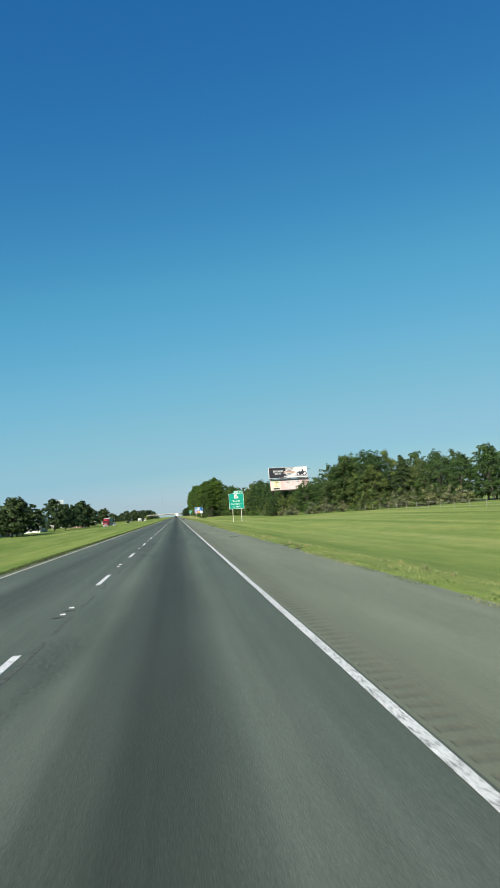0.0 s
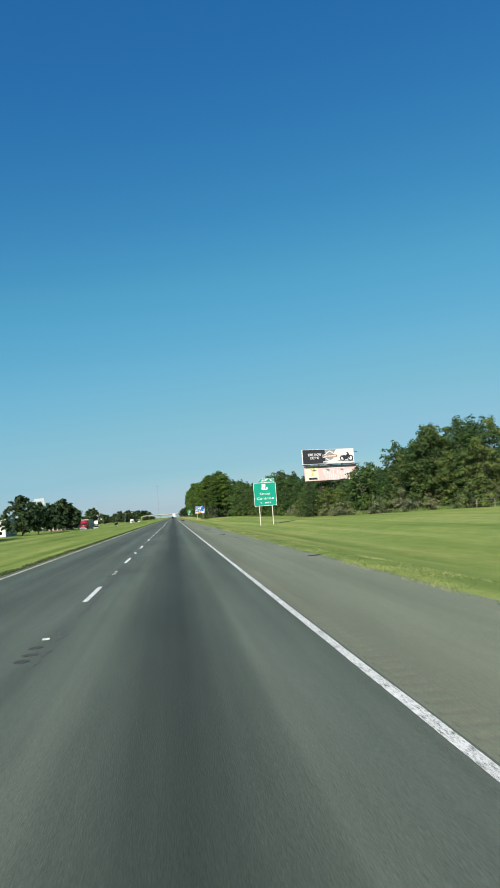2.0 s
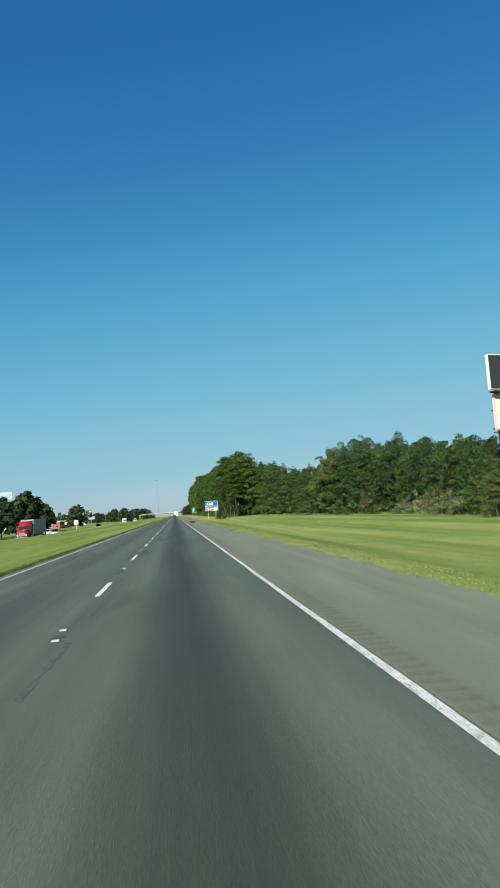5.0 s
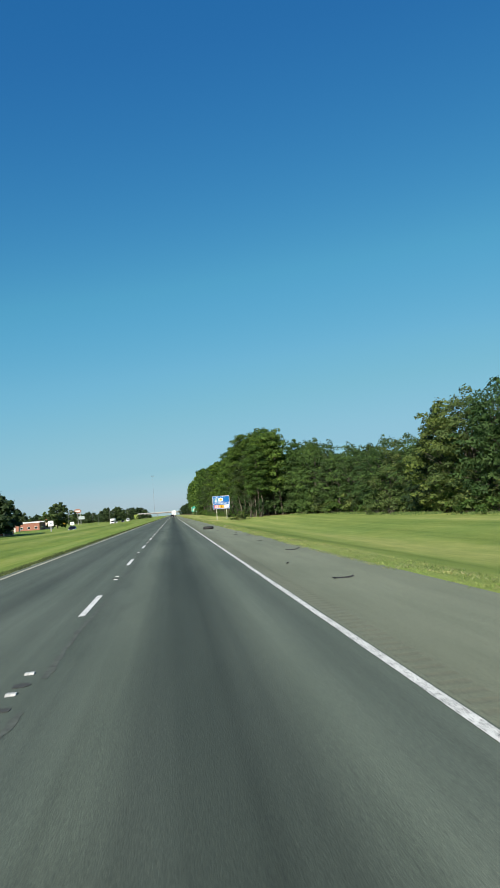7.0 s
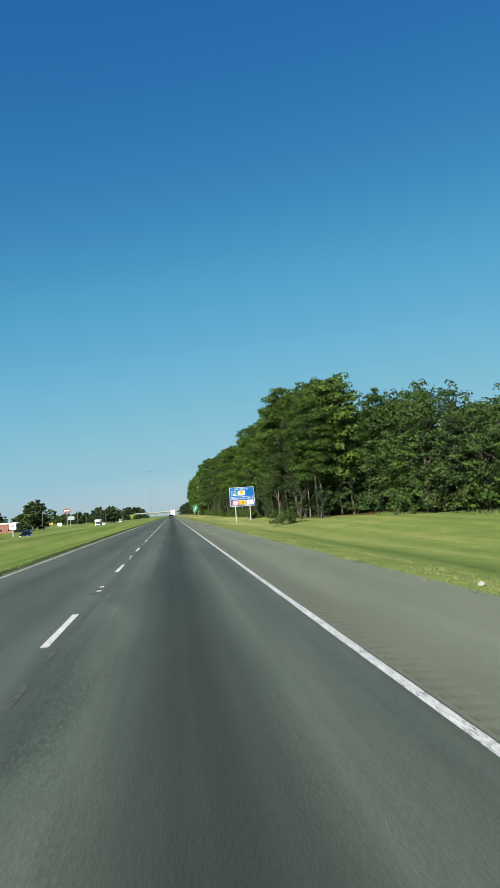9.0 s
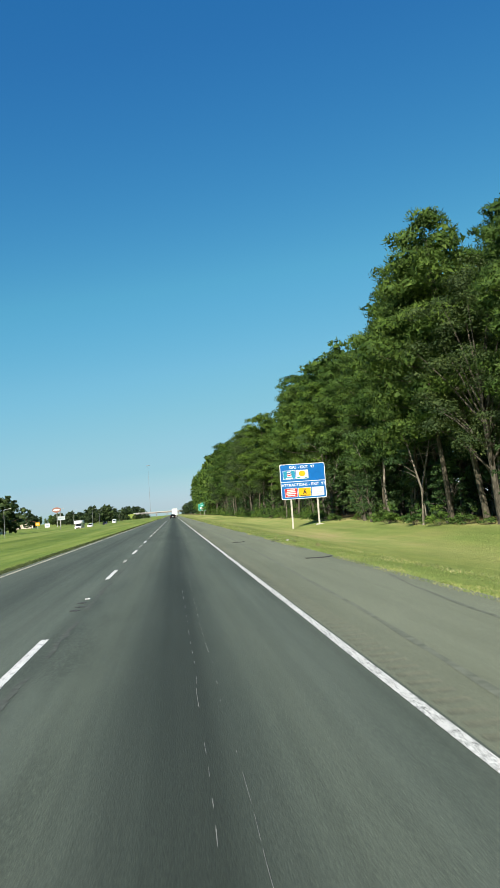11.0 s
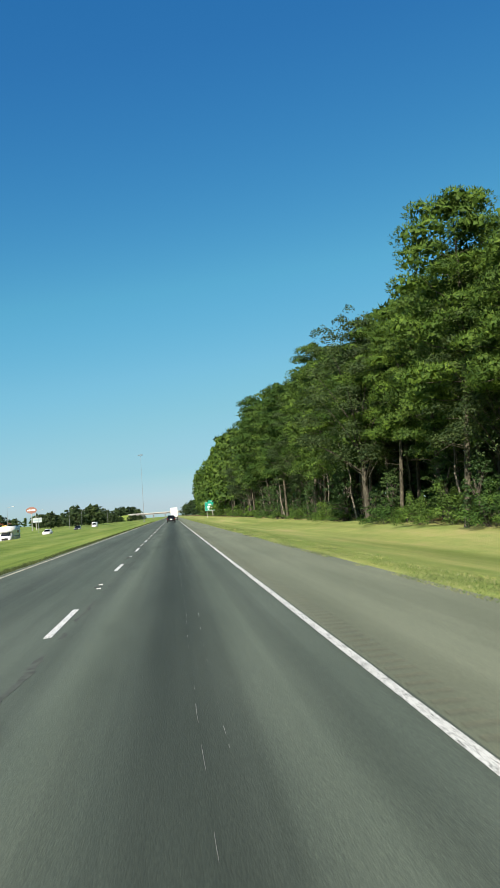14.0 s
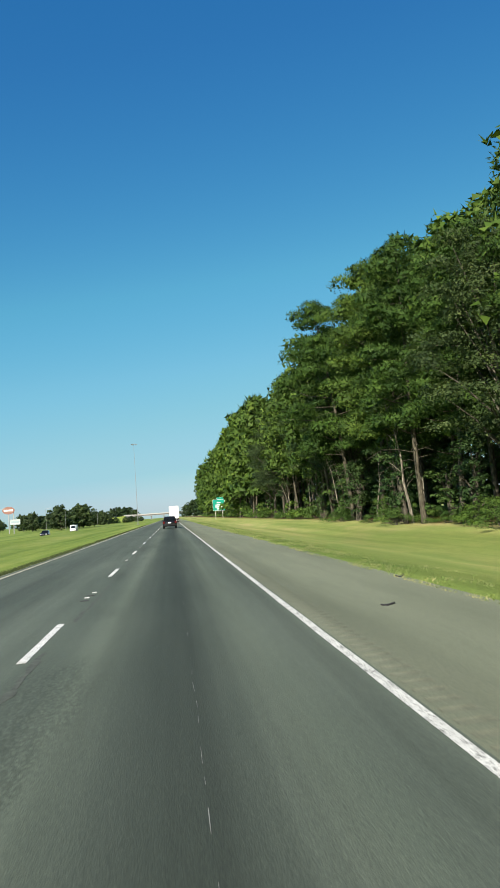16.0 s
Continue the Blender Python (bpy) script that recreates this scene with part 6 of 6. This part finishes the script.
MAST_STEEL = plain("dull_mast_steel", (0.24, 0.26, 0.27), 0.7, 0.2, 0.2, 2.0)


def high_mast(x, y):
    gz = ground_z(x, y)
    t = thing("high_mast_light", "tall slender steel high-mast light pole", "street light", (x, y, 0))
    part("pole", rod(bmesh.new(), (0, 0, gz - 0.3), (0, 0, 36.2), 0.15, 0.035, 16), MAST_STEEL, t)
    part("base_flange", rod(bmesh.new(), (0, 0, gz), (0, 0, gz + 0.25), 0.7, None, 16), CONCRETE, t)
    ring = bmesh.new()
    for i in range(12):
        a, b = 2 * math.pi * i / 12, 2 * math.pi * (i + 1) / 12
        rod(ring, (1.1 * math.cos(a), 1.1 * math.sin(a), 35.8), (1.1 * math.cos(b), 1.1 * math.sin(b), 35.8), 0.05, None, 6)
    for i in range(4):
        a = math.pi * i / 2
        rod(ring, (0, 0, 35.8), (1.1 * math.cos(a), 1.1 * math.sin(a), 35.8), 0.04, None, 6)
    part("ring", ring, MAST_STEEL, t)
    for i in range(6):
        a = math.pi * i / 3
        part("luminaire", boxes((1.2 * math.cos(a) - 0.2, 1.2 * math.cos(a) + 0.2, 1.2 * math.sin(a) - 0.2, 1.2 * math.sin(a) + 0.2, 35.4, 35.75), bevel=0.06), MAST_STEEL, t)


high_mast(-17.0, 832.0)
WALL_WHITE = plain("white_wall", (0.7, 0.69, 0.65), 0.85, 0, 0.15, 0.6)
WALL_CREAM = plain("cream_wall", (0.6, 0.5, 0.4), 0.85, 0, 0.15, 0.6)
WALL_BROWN = plain("brown_brick_wall", (0.3, 0.13, 0.09), 0.85, 0, 0.3, 2.0)
ROOF_RED = plain("red_tile_roof", (0.36, 0.1, 0.055), 0.8, 0, 0.3, 1.5)
ROOF_DARK = plain("dark_roof", (0.05, 0.05, 0.055), 0.8, 0, 0.3, 1.0)
ROOF_PALE = plain("pale_metal_roof", (0.6, 0.62, 0.62), 0.5, 0.2, 0.15, 1.0)


def building(x0, x1, y0, y1, top, wall, roof, style, label, name="building", bays=5):
    """A low building; style: flat, hip or canopy."""
    gz = ground_z((x0 + x1) / 2, y0) - 0.1
    t = thing(name, label, "building")
    if style == "canopy":
        part("canopy_roof", boxes((x0, x1, y0, y1, top - 1.1, top), bevel=0.05), roof, t)
        for x in (x0 + 1.5, (x0 + x1) / 2, x1 - 1.5):
            for y in (y0 + 1.5, y1 - 1.5):
                part("column", boxes((x - 0.25, x + 0.25, y - 0.25, y + 0.25, gz, top - 1.1)), wall, t)
        return t
    eave = top - (2.2 if style == "hip" else 0.0)
    part("wall", boxes((x0, x1, y0, y1, gz, eave), bevel=0.02), wall, t)
    if style == "hip":
        bm = bmesh.new()
        a = [bm.verts.new(p) for p in ((x0 - 0.8, y0 - 0.8, eave), (x1 + 0.8, y0 - 0.8, eave), (x1 + 0.8, y1 + 0.8, eave), (x0 - 0.8, y1 + 0.8, eave))]
        inset = min(x1 - x0, y1 - y0) * 0.42
        b = [bm.verts.new(p) for p in ((x0 + inset, y0 + inset, top), (x1 - inset, y0 + inset, top), (x1 - inset, y1 - inset, top), (x0 + inset, y1 - inset, top))]
        for i in range(4):
            bm.faces.new((a[i], a[(i + 1) % 4], b[(i + 1) % 4], b[i]))
        bm.faces.new(b), bm.faces.new(a)
        bmesh.ops.recalc_face_normals(bm, faces=bm.faces)
        part("roof", bm, roof, t)
        for k in range(bays + 1):
            x = x0 + 0.3 + (x1 - x0 - 0.6) * k / bays
            part("porch_post", boxes((x - 0.2, x + 0.2, y0 - 0.75, y0 - 0.4, gz, eave)), WALL_WHITE, t)
    else:
        part("roof", boxes((x0 - 0.3, x1 + 0.3, y0 - 0.3, y1 + 0.3, eave + 0.003, eave + 0.45), bevel=0.03), roof, t)
    storeys = 2 if eave - gz > 5.5 else 1
    for s in range(storeys):
        z0 = gz + 0.9 + s * 3.0
        for k in range(bays):
            x = x0 + (x1 - x0) * (k + 0.5) / bays
            win = part("window", boxes((x - 0.75, x + 0.75, y0 - 0.06, y0 - 0.004, z0, z0 + 1.35)), WALL_WHITE, t)
            part("pane", boxes((x - 0.65, x + 0.65, y0 - 0.075, y0 - 0.062, z0 + 0.1, z0 + 1.25)), GLASS_DARK, win)
        for k in range(bays):
            y = y0 + (y1 - y0) * (k + 0.5) / bays
            win = part("window", boxes((x1 + 0.004, x1 + 0.06, y - 0.75, y + 0.75, z0, z0 + 1.35)), WALL_WHITE, t)
            part("pane", boxes((x1 + 0.062, x1 + 0.075, y - 0.65, y + 0.65, z0 + 0.1, z0 + 1.25)), GLASS_DARK, win)
    return t


building(-84, -66, 262, 282, 5.4, WALL_WHITE, ROOF_PALE, "flat", "white two-storey building behind dark oak trees")
building(-88, -68, 352, 372, 5.2, WALL_WHITE, ROOF_PALE, "flat", "white two-storey building behind dark oak trees")
building(-86, -70, 300, 322, 3.6, WALL_CREAM, ROOF_PALE, "flat", "cream single-storey building behind the oaks")
building(-74, -62, 486, 500, 3.2, WALL_BROWN, ROOF_RED, "hip", "low brown brick building with a red roof")
building(-100, -81, 596, 610, 3.1, WALL_WHITE, ROOF_DARK, "canopy", "dark flat petrol station canopy on white columns", "canopy")
building(-114, -97, 640, 652, 3.4, WALL_WHITE, ROOF_PALE, "flat", "low white shop with a pale roof", bays=4)
building(-92, -76, 664, 676, 3.0, WALL_CREAM, ROOF_PALE, "flat", "low cream shop beside the petrol station", bays=4)
building(-147, -122, 976, 992, 6.2, WALL_CREAM, ROOF_RED, "hip", "restaurant with a red tiled hip roof and white porch")
building(-98, -78, 640, 660, 2.6, WALL_BROWN, ROOF_PALE, "flat", "low brown building with a pale roof before far trees")


SIGN_WORN = plain("weathered_sign_face", (0.4, 0.45, 0.46), 0.6, 0, 0.2, 0.6)
SIGN_GREY = plain("faded_sign_print", (0.3, 0.38, 0.42), 0.6)


def pole_sign(x, y, panels, poles, label):
    """A tall roadside business sign; panels: (x0, x1, z0, z1, material, oval)."""
    gz = ground_z(x, y)
    t = thing("pole_sign", label, "sign", (x, y, 0))
    top = max(p[3] for p in panels)
    for dx in poles:
        part("pole", rod(bmesh.new(), (dx, 0.3, gz - 0.3), (dx, 0.3, max(top - 3.0, 0.2) if len(panels) > 1 else top - 1.0), 0.3, 0.22, 12), GALV, t)
    for x0, x1, z0, z1, material, oval in panels:
        if oval:
            pts = [((x0 + x1) / 2 + (x1 - x0) / 2 * math.cos(a), (z0 + z1) / 2 + (z1 - z0) / 2 * math.sin(a)) for a in np.linspace(0, 2 * math.pi, 28, endpoint=False)]
            p = part("sign_panel", prism(pts, 1, -0.3, -0.0), material, t)
            part("text_bar", boxes((x0 + (x1 - x0) * 0.14, x1 - (x1 - x0) * 0.14, -0.34, -0.302, z0 + (z1 - z0) * 0.4, z0 + (z1 - z0) * 0.62)), SIGN_WHITE, p)
        else:
            p = part("sign_panel", boxes((x0, x1, -0.3, 0.0, z0, z1), bevel=0.05), material, t)
            part("text_bar", boxes((x0 + 0.6, x1 - 0.6, -0.33, -0.302, z0 + (z1 - z0) * 0.35, z0 + (z1 - z0) * 0.65)), SIGN_GREY, p)


pole_sign(-87, 530, [(-3.3, 3.3, 15.4, 19.4, SIGN_WORN, False)], (-2.2, 2.2), "tall weathered pale rectangular sign on two poles")
pole_sign(-92, 915, [(-3.4, 3.4, 9.4, 13.6, plain("faded_red_sign_face", (0.27, 0.13, 0.1), 0.6), True), (0.6, 6.2, 3.4, 6.4, SIGN_WORN, False)], (0.0, 2.6), "tall oval faded red sign above a pale board")
pole_sign(-90, 860, [(-1.7, 1.7, -1.2, 1.5, SIGN_WHITE, False)], (0.0,), "small white roadside sign board")
pole_sign(-97, 862, [(-1.4, 1.4, 0.4, 2.8, SIGN_YELLOW, False)], (0.0,), "small yellow roadside sign board")
pole_sign(-49, 505, [(-1.0, 1.0, 0.5, 2.6, SIGN_WHITE, False)], (0.0,), "small white roadside sign board")


def lamp_pole(x, y, h):
    gz = ground_z(x, y)
    t = thing("street_lamp", "slender grey street lamp pole", "street light", (x, y, 0), 0, "street lamps")
    part("pole", rod(bmesh.new(), (0, 0, gz - 0.2), (0, 0, gz + h), 0.08, 0.045, 8), MAST_STEEL, t)
    part("arm", rod(bmesh.new(), (0, 0, gz + h - 0.1), (1.6, 0, gz + h + 0.15), 0.04, None, 6), GALV, t)
    part("luminaire", boxes((1.4, 2.1, -0.14, 0.14, gz + h + 0.08, gz + h + 0.24), bevel=0.03), GALV, t)


for x, y, h in ((-50, 660, 9), (-54, 730, 9), (-52, 800, 10), (-56, 880, 10), (-50, 560, 8), (-47, 950, 10)):
    lamp_pole(x, y, h)

# ---- verge grass, last ----
def verge(name, rng, count, x0, x1, y0, y1, h0, h1, material, label, patchy=0.0, wide=0.016):
    """Grass blades standing on the ground between x0 and x1; patchy: share left bare."""
    y = rng.uniform(y0, y1, count)
    x = x0 + (x1 - x0) * rng.random(count) ** 1.4
    if patchy:
        cell = np.array([noise.noise((a * 0.9, b * 0.33, 4.0)) + 0.6 * noise.noise((a * 2.1, b * 1.3, 9.0)) for a, b in zip(x, y)])
        keep = cell > np.quantile(cell, patchy)
        x, y = x[keep], y[keep]
    n = len(x)
    z = np.array([ground_z(a, b) for a, b in zip(x, y)]) - 0.02
    h = rng.uniform(h0, h1, n)
    ang = rng.uniform(0, 2 * np.pi, n)
    lean = rng.normal(size=(n, 2)) * 0.6 * h[:, None]
    w = wide * (0.6 + 0.8 * rng.random(n))
    a = np.stack([x - w * np.cos(ang), y - w * np.sin(ang), z], 1)
    b = np.stack([x + w * np.cos(ang), y + w * np.sin(ang), z], 1)
    c = np.stack([x + lean[:, 0], y + lean[:, 1], z + h], 1)
    V = np.stack([a, b, c], 1).reshape(-1, 3)
    tagged(new(name, arrays_mesh(name, V, np.arange(len(V)).reshape(-1, 3), material)), label, "grass", kind="stuff")


rng = np.random.default_rng(5)
verge("verge_grass", rng, 130000, 2.88, 5.2, 2, 640, 0.03, 0.085, BLADES, "ragged green grass along the shoulder edge", 0.25, 0.013)
verge("dry_grass", rng, 190000, 2.84, 5.0, 2, 640, 0.025, 0.085, SEED_HEADS, "pale dry seed-head grass along the shoulder", 0.52, 0.009)
verge("median_grass", rng, 110000, -7.68, -8.5, 10, 680, 0.05, 0.14, EDGE_WEEDS, "dark ragged grass along the median edge", 0.15, 0.024)


def tall_weeds(rng, count):
    """Knee-high pale weeds and grass where the mown field meets the mixed wood."""
    y = rng.uniform(146, 372, count)
    x = np.interp(y, (146, 184, 200, 225, 255, 290, 345, 376), (60, 37.5, 33, 31, 33, 31, 29.5, 24)) - 0.6 + rng.normal(size=count) * 0.9
    keep = np.array([noise.noise((a * 0.25, b * 0.16, 7.0)) + 0.5 * noise.noise((a, b * 0.7, 3.0)) for a, b in zip(x, y)]) > -0.05
    x, y = x[keep], y[keep]
    n = len(x)
    z = np.array([ground_z(a, b) for a, b in zip(x, y)]) - 0.03
    h, ang = rng.uniform(0.12, 0.6, n) * np.where(y < 262, 1.4, 0.7), rng.uniform(0, 2 * np.pi, n)
    lean = rng.normal(size=(n, 2)) * 0.28 * h[:, None]
    w = 0.035 + 0.03 * rng.random(n)
    V = np.stack([np.stack([x - w * np.cos(ang), y - w * np.sin(ang), z], 1), np.stack([x + w * np.cos(ang), y + w * np.sin(ang), z], 1), np.stack([x + lean[:, 0], y + lean[:, 1], z + h], 1)], 1).reshape(-1, 3)
    tagged(new("tall_weeds", arrays_mesh("tall_weeds", V, np.arange(len(V)).reshape(-1, 3), BLADES)), "pale knee-high weeds at the edge of the field", "grass", kind="stuff")


tall_weeds(rng, 40000)


def grass_tufts(spots):
    """Separate tufts of pale grass gone to seed, fanning out from their roots."""
    kinds = []
    for k in range(3):
        r = np.random.default_rng(300 + k)
        n = 90
        a, out, h = r.uniform(0, 2 * np.pi, n), r.uniform(0.05, 0.75, n), r.uniform(0.12, 0.34, n)
        root = np.stack([np.cos(a), np.sin(a), np.zeros(n)], 1) * r.uniform(0, 0.12, (n, 1)) - np.array([0, 0, 0.03])
        tip = root + np.stack([np.cos(a) * out * h, np.sin(a) * out * h, h], 1)
        side = np.stack([-np.sin(a), np.cos(a), np.zeros(n)], 1) * r.uniform(0.006, 0.014, (n, 1))
        V = np.stack([root - side, root + side, tip], 1).reshape(-1, 3)
        kinds.append(arrays_mesh("grass_tuft", V, np.arange(len(V)).reshape(-1, 3), SEED_HEADS))
    for i, (x, y) in enumerate(spots):
        ob = new("grass_tuft", kinds[i % 3])
        ob.matrix_world = pose(x, y, ground_z(x, y), 0, 0, i * 67) @ Matrix.Scale(0.4 + 0.1 * ((i * 37) % 5), 4)
        tagged(ob, "tuft of pale dry grass on the mown verge", "grass", "dry grass tufts on the verge")


grass_tufts(((4.5, 19.3), (4.7, 18.4), (4.55, 16.0), (4.6, 14.3), (3.5, 388.4), (3.85, 387.6), (3.65, 383.3), (4.0, 379.7), (3.5, 352.0), (3.7, 360.3), (3.4, 30.5), (3.6, 31.4), (3.3, 27.6), (3.8, 28.6), (3.5, 40.2), (3.6, 44.0), (3.6, 431.0), (3.9, 433.5), (3.5, 437.2), (3.4, 505.0), (3.7, 508.5)))
